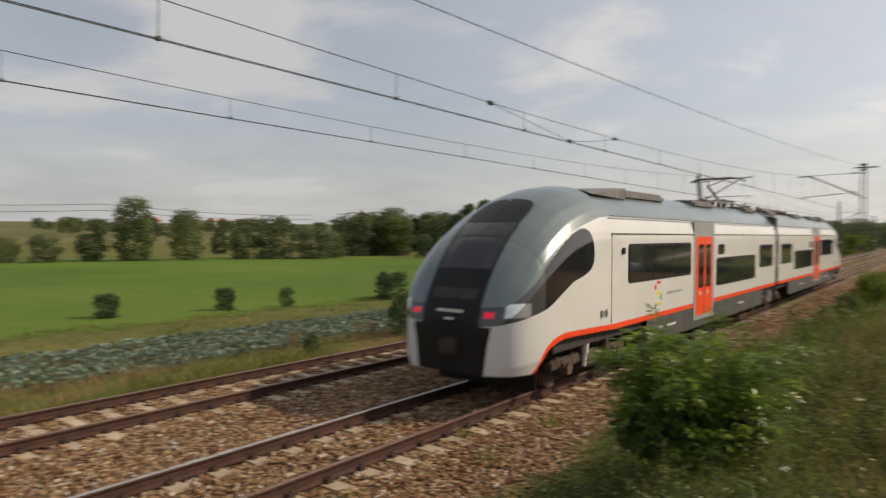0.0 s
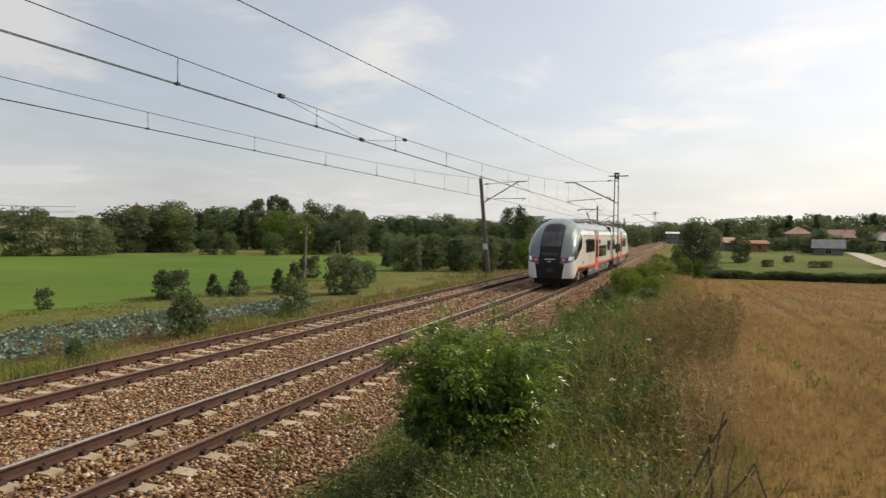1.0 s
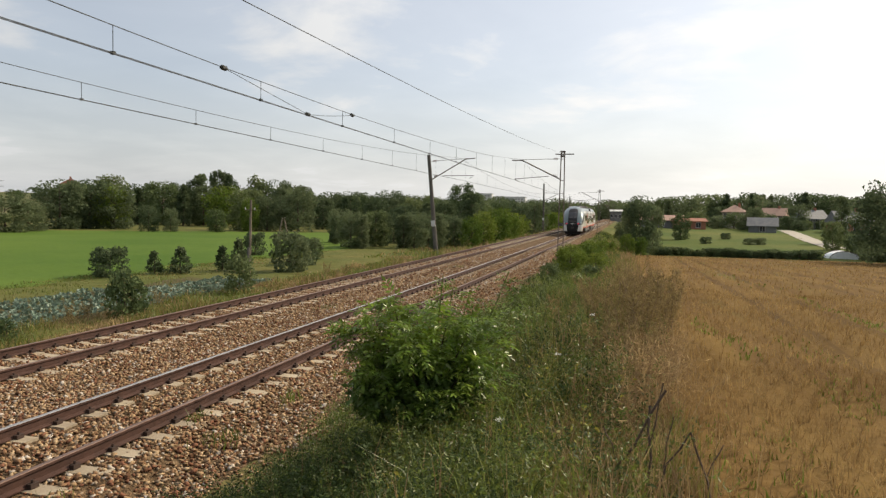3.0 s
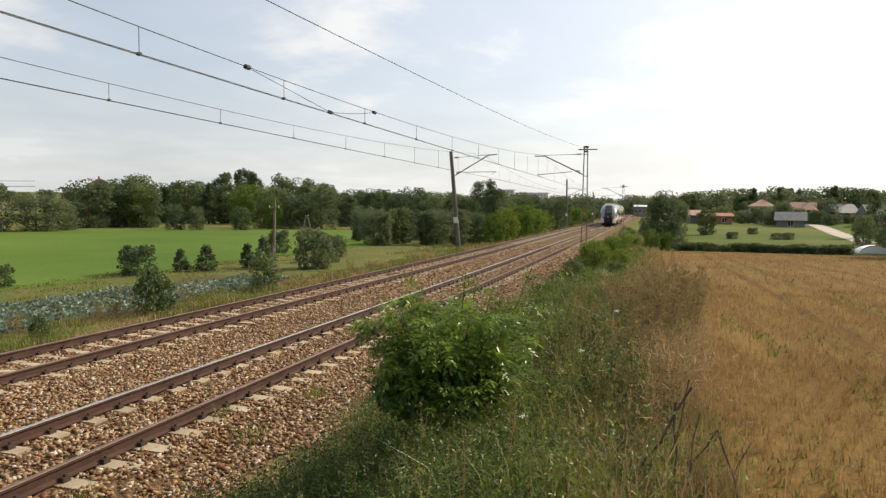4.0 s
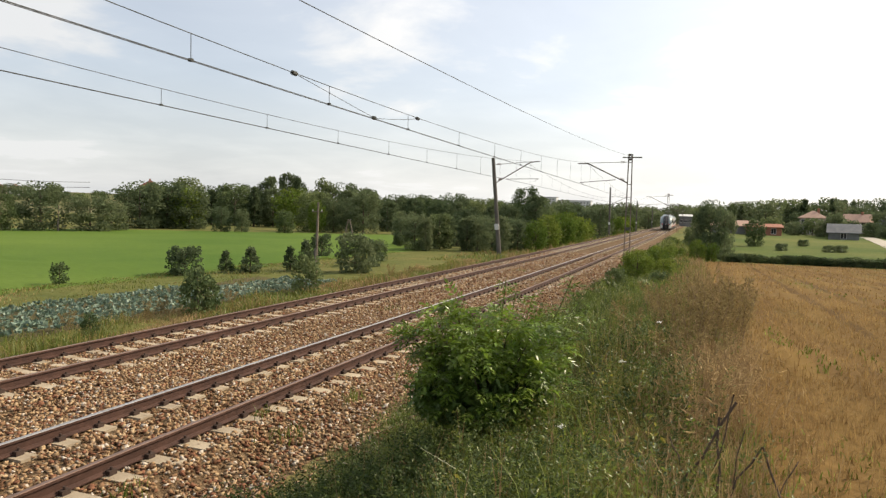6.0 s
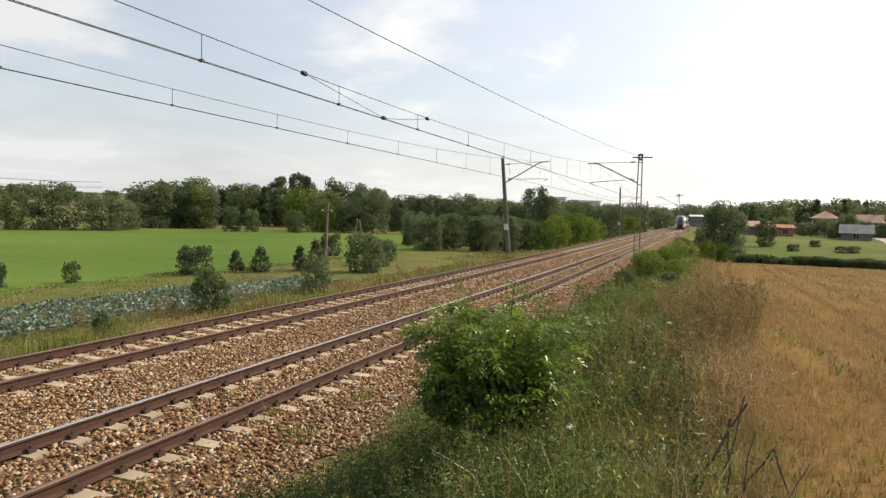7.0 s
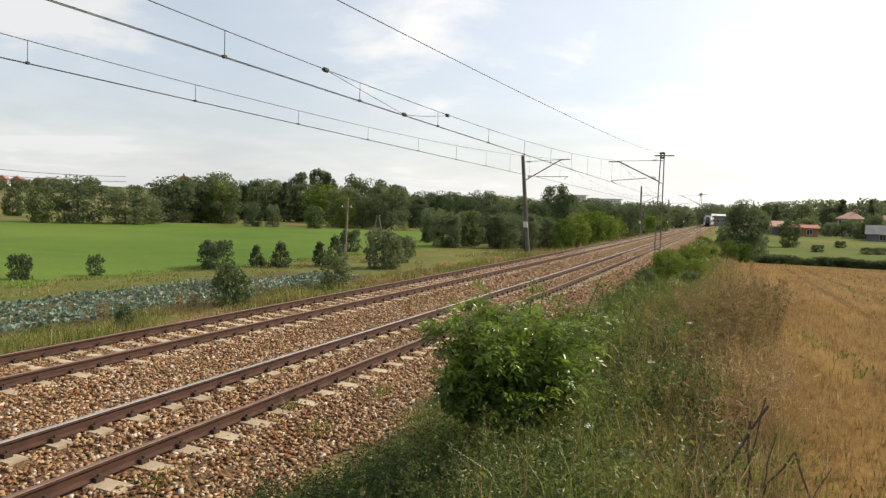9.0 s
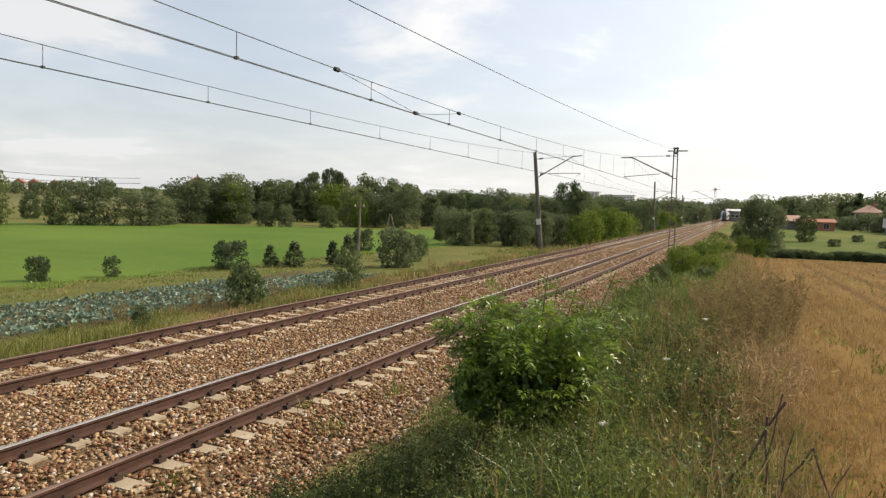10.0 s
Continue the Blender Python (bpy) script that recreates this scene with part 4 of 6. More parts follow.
def lattice_mast(at, height, cx, label):
    m = thing("catenary_mast", label, "mast", "catenary masts", at=at)
    z0 = at[2]
    for s in (-1, 1):
        bm = bmesh.new()
        a, b = Vector((s * 0.19, 0, -0.4 - z0)), Vector((s * 0.11, 0, height - z0))
        for dy in (-0.05, 0.05):
            rod(bm, a + Vector((0, dy, 0)), b + Vector((0, dy, 0)), 0.032, seg=4)
        part("leg", bm, M["steel"], m, "riveted steel channel leg")
    for z in np.arange(0.9, height - 0.2, 1.45):
        w = 0.19 - 0.08 * (z + 0.4) / (height + 0.4)
        part("batten", box(bmesh.new(), (-w, -0.045, z - z0 - 0.022), (w, 0.045, z - z0 + 0.022)), M["steel"], m)
    part("cross_arm", box(bmesh.new(), (-0.5, -0.04, height - z0 - 0.26), (0.75, 0.04, height - z0 - 0.19), 0.01), M["steel"], m)
    bm = bmesh.new()
    box(bm, (-0.15, -0.1, height - z0 - 0.42), (0.15, 0.1, height - z0 - 0.3), 0.02)
    box(bm, (-0.17, -0.1, height - z0 - 0.12), (0.17, 0.1, height - z0), 0.02)
    rod(bm, (-0.1, 0, height - z0 - 0.35), (-0.1, 0, height - z0 - 0.05), 0.05)
    rod(bm, (0.1, 0, height - z0 - 0.35), (0.1, 0, height - z0 - 0.05), 0.05)
    part("cap", bm, M["steel"], m)
    bracket(m, -0.15, cx - at[0], -1, -z0)
    part("number_plate", box(bmesh.new(), (-0.12, -0.1, 2.2 - z0), (0.12, -0.07, 2.42 - z0), 0.01), M["skirt"], m, "dark plate")
    return m


lattice_mast((-4.2, 46.3, 0.0), 7.25, NEAR_X, "riveted steel lattice mast holding the near overhead line")
lattice_mast((-4.2, 113.5, -0.4), 7.15, NEAR_X, "riveted steel lattice mast holding the near overhead line")
lattice_mast((-4.2, 180.5, -0.4), 7.15, NEAR_X, "riveted steel lattice mast holding the near overhead line")
lattice_mast((-4.2, 247.5, -0.4), 7.15, NEAR_X, "riveted steel lattice mast holding the near overhead line")
lattice_mast((-4.2, -20.5, 0.0), 7.15, NEAR_X, "riveted steel lattice mast holding the near overhead line")
concrete_mast((-13.84, 49.6, -0.4), 7.75, FAR_X, -5.5, 0.12, "leaning concrete mast holding the far overhead line")
concrete_mast((-14.3, 123.0, -0.4), 8.9, FAR_X, -0.6, 0.12, "upright concrete mast holding the far overhead line")
concrete_mast((-14.3, 181.0, -0.4), 8.2, FAR_X, 0.0, 0.12, "upright concrete mast holding the far overhead line")
concrete_mast((-14.3, 248.0, -0.4), 8.2, FAR_X, 0.0, 0.12, "upright concrete mast holding the far overhead line")
concrete_mast((-14.3, -17.5, -0.4), 8.2, FAR_X, 0.0, 0.12, "upright concrete mast holding the far overhead line")


# ---------------------------------------------------------------- plants
def leaf_cloud(rng, centres, sizes, out_dir=None, narrow=0.5, droop=0.3, flat=False):
    """Pointed leaves, each two triangles folded along its rib."""
    n = len(centres)
    d = rng.normal(size=(n, 3))
    if out_dir is not None:
        d = d * 0.75 + out_dir
    d[:, 2] -= droop
    d /= np.linalg.norm(d, axis=1)[:, None]
    s = np.cross(d, rng.normal(size=(n, 3)))
    s /= np.linalg.norm(s, axis=1)[:, None]
    u = np.cross(d, s)
    L = sizes[:, None]
    a = centres
    tip = centres + d * L
    mid = centres + d * L * 0.45
    l = mid + s * L * narrow * 0.5 + u * L * 0.08
    r = mid - s * L * narrow * 0.5 + u * L * 0.08
    if flat:                            # far foliage: one triangle a leaf
        return np.stack([l, tip, r], 1).reshape(-1, 3), np.arange(n * 3).reshape(-1, 3)
    v = np.stack([a, l, tip, r], 1).reshape(-1, 3)
    k = np.arange(n)[:, None] * 4
    f = np.concatenate([k + np.array([[0, 2, 1]]), k + np.array([[0, 3, 2]])], 0)
    return v, f


def blade_field(rng, base, height, width, lean=0.35):
    """Bent tapering blades: two quads and a tip as five triangles."""
    n = len(base)
    a = rng.uniform(0, 2 * np.pi, n)
    w = np.stack([np.cos(a), np.sin(a), np.zeros(n)], -1) * (width / 2)[:, None]
    b = rng.uniform(0, 2 * np.pi, n)
    le = (np.abs(rng.normal(size=n)) * lean * height)[:, None] * np.stack([np.cos(b), np.sin(b), np.zeros(n)], -1)
    up = np.zeros((n, 3))
    up[:, 2] = height
    m = base + up * 0.55 + le * 0.3
    t = base + up * 0.95 + le
    v = np.stack([base - w, base + w, m - w * 0.75, m + w * 0.75, t], 1).reshape(-1, 3)
    k = np.arange(n)[:, None] * 5
    f = np.concatenate([k + np.array([[0, 1, 3]]), k + np.array([[0, 3, 2]]), k + np.array([[2, 3, 4]])], 0)
    return v, f


def limbs(bm, rng, height, spread, trunk_r, count, start=0.25):
    rod(bm, (0, 0, -0.3), (0, 0, height * 0.45), trunk_r, trunk_r * 0.65, seg=9)
    rod(bm, (0, 0, height * 0.45), (rng.uniform(-0.1, 0.1) * spread, rng.uniform(-0.1, 0.1) * spread, height * 0.88), trunk_r * 0.65, trunk_r * 0.12, seg=7)
    for i in range(count):
        z = height * (start + (0.8 - start) * i / count)
        a = i * 2.4 + rng.uniform(-0.4, 0.4)
        r = spread * rng.uniform(0.45, 0.8) * (1.1 - z / height * 0.6)
        p1 = (math.cos(a) * r * 0.5, math.sin(a) * r * 0.5, z + height * 0.08)
        p2 = (math.cos(a) * r, math.sin(a) * r, z + height * 0.17)
        rod(bm, (0, 0, z), p1, trunk_r * 0.35, trunk_r * 0.22, seg=5)
        rod(bm, p1, p2, trunk_r * 0.22, trunk_r * 0.06, seg=5)


def make_tree(name, seed, height, width, leafmat, shape="round", leaves=1700, leaf=0.46, label="", bottom=0.05, category="tree"):
    """A tree at the origin: trunk with limbs, and a crown of clumps of leaves."""
    rng = np.random.RandomState(seed)
    py = random.Random(seed)
    t = thing(name, label, category, "trees and bushes")
    bm = bmesh.new()
    limbs(bm, py, height, width / 2, 0.02 * height + 0.03, 6, bottom + 0.08)
    part("trunk", bm, M["bark"], t, "brown trunk with limbs")
    k = 90 if height > 4 else 70
    cz = rng.uniform(bottom, 0.95, k)
    if shape == "cone":
        rad = (1 - cz) ** 0.8 * 0.95 + 0.06
    elif shape == "poplar":
        rad = np.sin(np.pi * np.clip(cz, 0, 1)) ** 0.5 * 0.8
    else:
        rad = np.clip(1 - np.abs((cz - 0.48) / 0.54) ** 2.6, 0.06, 1) ** 0.5
    ang = rng.uniform(0, 6.28, k)
    rr = rad * width / 2 * np.sqrt(rng.uniform(0.2, 0.85, k))
    cen = np.stack([np.cos(ang) * rr, np.sin(ang) * rr, cz * height], -1)
    cr = rng.uniform(0.12, 0.24, k) * width * (0.5 if shape != "round" else 0.68)
    which = rng.randint(0, k, leaves)
    d = rng.normal(size=(leaves, 3))
    d /= np.linalg.norm(d, axis=1)[:, None]
    p = cen[which] + d * (cr[which] * rng.uniform(0.6, 1.0, leaves))[:, None] * np.array([1, 1, 0.8])
    p[:, 2] = np.clip(p[:, 2], 0.04 * height, 1.0 * height)
    v, f = leaf_cloud(rng, p, leaf * rng.uniform(0.6, 1.4, leaves), d * 0.5, 1.1, 0.15, leaf > 0.35)
    fast_mesh("crown", v, f, leafmat, t)
    return t


def polar(bearing, dist):
    """Bearing in degrees to the left of the tracks' direction."""
    a = radians(bearing)
    return -math.sin(a) * dist, math.cos(a) * dist


def plant(proto, x, y, scale=1.0, turn=None, label="", sink=0.0, wide=1.0):
    r = random.Random(int(x * 91 + y * 37))
    z = float(ground_z(x, y)) - sink
    c = copy_thing(proto, pose(x, y, z, 0, 0, r.uniform(0, 360) if turn is None else turn))
    c.scale = (scale * wide, scale * wide, scale)
    if label:
        c["label"] = label
    return c


LEAFY = "broad leafy dark green tree at the meadow's edge"
protos = {
    "round": make_tree("tree", 11, 10, 9.0, M["leaf_dark"], label=LEAFY, leaves=4600),
    "round2": make_tree("tree", 12, 10, 8.0, M["leaf_mid"], label="broad leafy green tree in the wood", leaves=4600),
    "tall": make_tree("tree", 13, 10, 5.5, M["leaf_dark"], label="tall narrow dark green tree in the wood", leaves=3800),
    "cone": make_tree("tree", 14, 10, 5.0, M["leaf_dark"], "cone", label="dark conical fir tree in the wood", leaves=3000),
    "poplar": make_tree("tree", 15, 10, 3.6, M["leaf_mid"], "poplar", label="slender poplar rising over the wood", leaves=1300),
    "light": make_tree("tree", 16, 10, 8.0, M["leaf_light"], label="light green young tree beside the track", leaves=3800),
    "far": make_tree("tree", 19, 10, 9.0, M["leaf_dark"], label="distant tree on the hillside", leaves=1400, leaf=0.8),
    "far2": make_tree("tree", 20, 10, 8.0, M["leaf_mid"], label="distant tree on the hillside", leaves=1400, leaf=0.8),
    "bush": make_tree("bush", 17, 3.0, 3.4, M["leaf_dark"], label="round dark green bush in the meadow", leaves=2000, leaf=0.2, bottom=0.04, category="bush"),
    "pine": make_tree("bush", 23, 3.0, 2.5, M["leaf_dark"], "cone", label="small pointed dark green pine by the meadow", leaves=1700, leaf=0.17, bottom=0.03, category="bush"),
    "bush2": make_tree("bush", 18, 3.0, 2.6, M["leaf_mid"], label="green bush beside the meadow", leaves=1300, leaf=0.19, bottom=0.04, category="bush"),
}


def build_trees():
    rng = random.Random(5)
    # solitary trees at the far edge of the meadow
    for b, d, h, w, k in ((51.2, 131, 8.0, 1.25, "round"), (48.0, 130, 6.0, 1.5, "round"), (46.6, 134, 5.2, 1.3, "round"), (53.6, 128, 5.8, 1.0, "round2"), (57.8, 126, 8.6, 0.9, "round2"),
                          (61.5, 124, 10.6, 0.8, "round2"), (44.6, 148, 9.2, 1.2, "round"), (42.6, 152, 9.6, 1.1, "round"), (41.2, 150, 8.2, 1.0, "light"), (38.6, 134, 4.8, 0.9, "round"),
                          (37.0, 134, 4.4, 0.8, "round"), (33.6, 133, 4.2, 1.1, "round2"), (31.0, 140, 6.5, 0.7, "light"), (55.3, 165, 5.0, 1.1, "round2"),
                          (64.5, 125, 4.6, 1.3, "round2"), (67.5, 122, 4.4, 1.3, "round"), (70.0, 122, 4.0, 1.3, "round2")):
        plant(protos[k], *polar(b, d), h / 10, wide=w)
    # landmarks rising from the wood
    for b, d, h, w, k in ((33.4, 205, 15.4, 0.7, "tall"), (32.5, 205, 14.6, 0.6, "tall"), (30.6, 205, 14.6, 1.0, "poplar"), (30.0, 205, 13.4, 1.0, "poplar"), (13.6, 150, 10.8, 0.75, "round2"),
                          (35.0, 190, 13.5, 0.9, "tall"), (14.9, 140, 7.0, 0.8, "round")):
        plant(protos[k], *polar(b, d), h / 10, wide=w)
    # the wood behind: three uneven rows
    for row, (d0, h0, step) in enumerate(((150, 8.2, 2.0), (178, 10.6, 1.9), (212, 12.2, 1.7))):
        b = 12.5
        while b < 43.5:
            k = rng.choice(["round", "round2", "tall", "round", "cone", "round2", "round", "light"])
            d = d0 + rng.uniform(-10, 12)
            low = 0.86 if b < 24 else 1.0
            h = h0 * rng.uniform(0.78, 1.1) * low
            if not (row == 0 and 31.5 < b < 40):
                plant(protos[k], *polar(b, d), h / 10, wide=rng.uniform(0.95, 1.3), label="leafy green tree in the wood")
            b += step * rng.uniform(0.75, 1.25)
    # far woods to the left and on the hills
    for i in range(34):
        b = 40 + i * 0.85 + rng.uniform(-0.3, 0.3)
        d = rng.uniform(330, 520)
        plant(protos[rng.choice(["far", "far2"])], *polar(b, d), rng.uniform(0.5, 0.85), label="distant tree on the hillside", wide=1.3)
    for i in range(26):
        b = 3.2 + i * 0.42 + rng.uniform(-0.2, 0.2)
        d = rng.uniform(300, 520)
        plant(protos[rng.choice(["far", "far2", "far"])], *polar(b, d), rng.uniform(0.7, 1.15), label="distant tree beyond the tracks", wide=1.3)
    for i in range(34):                 # woods closing the view down the line
        b = -3.0 + i * 0.42 + rng.uniform(-0.15, 0.15)
        plant(protos[rng.choice(["far", "far2"])], *polar(b, rng.uniform(440, 600)), rng.uniform(0.9, 1.5), label="distant tree beyond the tracks", wide=1.4)
    # young trees between meadow and track
    for i in range(15):
        b = 24.2 - i * 0.72 + rng.uniform(-0.25, 0.25)
        d = 88 + rng.uniform(-7, 9)
        plant(protos[rng.choice(["round", "tall", "round2", "round"])], *polar(b, d), rng.uniform(0.34, 0.48), label="young dark green tree in a row", wide=0.95)
    for b, d, h, w in ((12.6, 84, 4.0, 0.9), (11.6, 88, 4.6, 0.9), (10.6, 92, 5.0, 1.0), (9.7, 98, 5.2, 1.0), (8.8, 104, 4.6, 1.1), (8.0, 112, 4.4, 1.0), (6.1, 150, 5.4, 1.2), (5.2, 168, 5.0, 1.2), (4.6, 190, 5.2, 1.2)):
        x, y = polar(b, d)
        plant(protos["light"], min(x, -16.8), y, h / 10, wide=w, label="light green young tree beside the track")
    plant(protos["tall"], *polar(12.7, 108), 0.78, label="dark green tree beside the track")
    plant(protos["round"], *polar(7.4, 132), 0.72, label="dark green tree beside the track", wide=0.9)
    # bushes on the left side
    for b, d, h, w, k in ((41.3, 47.5, 1.9, 1.1, "bush"), (38.2, 49, 1.55, 1.05, "pine"), (36.3, 49, 1.85, 1.2, "pine"), (33.1, 51, 1.8, 1.0, "pine"), (31.9, 50, 2.3, 0.85, "pine"),
                          (27.8, 50, 2.9, 0.85, "bush"), (30.6, 68, 2.2, 0.9, "bush"), (25.8, 62, 2.0, 0.9, "bush2"), (54.9, 42, 1.35, 0.8, "bush"), (50.0, 43, 1.2, 0.9, "bush2"), (63.5, 40, 1.3, 0.9, "bush"), (26.6, 56, 2.2, 0.9, "bush")):
        x, y = polar(b, d)
        plant(protos[k], x, y, h / 3.0, wide=w)
    for b, d, h in ((40.3, 29.5, 1.9), (39.6, 30.2, 1.5), (31.8, 37, 2.1), (48.0, 25, 0.8)):
        plant(protos["bush2"], *polar(b, d), h / 3.0, label="ragged green shrub on the embankment", wide=0.85)
    # right side
    for b, d, h, w, k in ((-1.15, 96, 7.7, 0.62, "round"), (-2.2, 98, 6.4, 0.55, "round"), (-0.2, 97, 5.6, 0.45, "round"), (-0.2, 84, 2.6, 0.9, "light"), (-1.3, 86, 2.3, 0.9, "light"), (0.4, 120, 3.6, 0.7, "round2"), (-4.3, 135, 5.0, 0.9, "round2")):
        plant(protos[k], *polar(b, d), h / 10, wide=w, label="dense dark green tree beside the field" if h > 6 else "low green bush on the verge")
    for b, d, h, w, k in ((-18.6, 88, 9.0, 0.9, "round"), (-17.3, 100, 6.8, 0.8, "round"), (-20.6, 84, 10.2, 0.9, "round"), (-22.8, 86, 9.8, 1.0, "round"), (-15.4, 140, 8.5, 0.6, "tall"), (-25.5, 90, 8.0, 1.0, "round2"),
                          (-9.4, 260, 11.0, 0.7, "cone"), (-9.6, 190, 6.0, 0.9, "round"), (-12.6, 215, 7.4, 0.9, "round"), (-9.0, 190, 4.4, 1.2, "round"), (-9.6, 196, 5.0, 1.1, "round2"), (-7.2, 250, 6.5, 1.0, "round"), (-12.0, 205, 4.0, 1.2, "round"), (-14.9, 120, 4.4, 0.9, "round2"), (-16.4, 105, 3.2, 1.2, "round2")):
        plant(protos[k], *polar(b, d), h / 10, wide=w, label="dark green tree among the farm buildings")
    for i in range(64):
        b = -3.5 - i * 0.42 + rng.uniform(-0.3, 0.3)
        d = rng.uniform(245, 390)
        plant(protos[rng.choice(["far", "far2", "far", "far2", "cone"])], *polar(b, d), rng.uniform(0.75, 1.15), label="tree in the village", wide=1.2)
    for i in range(22):                 # gardens round the houses
        b = -5.6 - i * 0.52 + rng.uniform(-0.3, 0.3)
        d = rng.uniform(196, 240)
        plant(protos[rng.choice(["far", "far2", "far"])], *polar(b, d), rng.uniform(0.22, 0.5), label="garden tree beside the farm buildings", wide=1.3)
    # hedge along the end of the stubble field
    for i in range(104):
        x = 3.5 + i * 0.48 + rng.uniform(-0.3, 0.3)
        if 23.4 < x < 28.4:
            continue
        plant(protos["bush" if i % 2 else "bush2"], x, 91 + rng.uniform(-0.8, 1.2) + 0.05 * x, rng.uniform(0.24, 0.40), label="low green hedge bush at the field's end", wide=1.7)
    for x, y in ((13.5, 124), (20.5, 125), (22.5, 126), (18.8, 140)):
        plant(protos["bush"], x, y, 0.4, label="low dark bush in the pasture", wide=1.5)
    # low bushes on the near verge, down the line
    for x, y, h, k in ((-3.3, 31.5, 0.8, "bush2"), (-2.7, 36, 1.5, "light"), (-3.0, 40, 1.6, "light"), (-2.0, 43, 1.5, "light"), (-1.5, 38, 1.2, "light"), (-1.3, 30, 0.8, "bush2"), (-3.0, 60, 1.3, "light"), (-2.2, 66, 1.4, "light"), (-1.5, 75, 1.3, "light")):
        plant(protos[k], x, y, h / (3.0 if k == "bush2" else 10.0), label="low green bush on the railway verge", wide=1.35)
    for k, p in protos.items():          # the originals stand far off, among the hills
        i = list(protos).index(k)
        x, y = 420 + 40 * i, -500
        p.location = (x, y, float(ground_z(x, y)))
        p["label"] = "distant tree behind the fields"


build_trees()


def leaf_sprays(rng, base, out, size, pairs=3):
    """Feathered leaves: leaflets in pairs along a rib, nearly level, with one at the tip."""
    n = len(base)
    d = out / np.linalg.norm(out, axis=1)[:, None]
    up = np.array([0.0, 0, 1]) + rng.normal(size=(n, 3)) * 0.35
    s = np.cross(d, up)
    s /= np.linalg.norm(s, axis=1)[:, None]
    u = np.cross(s, d)
    vs = []
    for k in range(2 * pairs + 1):
        at = min(1.0, (k // 2 + 0.6) / pairs) if k < 2 * pairs else 1.0
        side = 0 if k == 2 * pairs else (1 if k % 2 else -1)
        a = base + d * (size * at)[:, None] - u * (size * 0.25 * at * at)[:, None]
        e = d * (1.0 if side == 0 else 0.55) + s * side * 0.85 - u * 0.18 + rng.normal(size=(n, 3)) * 0.14
        e /= np.linalg.norm(e, axis=1)[:, None]
        w = np.cross(e, u)
        L = (size * rng.uniform(0.42, 0.66, n))[:, None]
        m = a + e * L * 0.45
        vs.append(np.stack([a, m + w * L * 0.2 + u * L * 0.05, a + e * L - u * L * 0.12, m - w * L * 0.2 + u * L * 0.05], 1))
    v = np.concatenate(vs, 0).reshape(-1, 3)
    k = np.arange(len(v) // 4)[:, None] * 4
    return v, np.concatenate([k + np.array([[0, 2, 1]]), k + np.array([[0, 3, 2]])], 0)


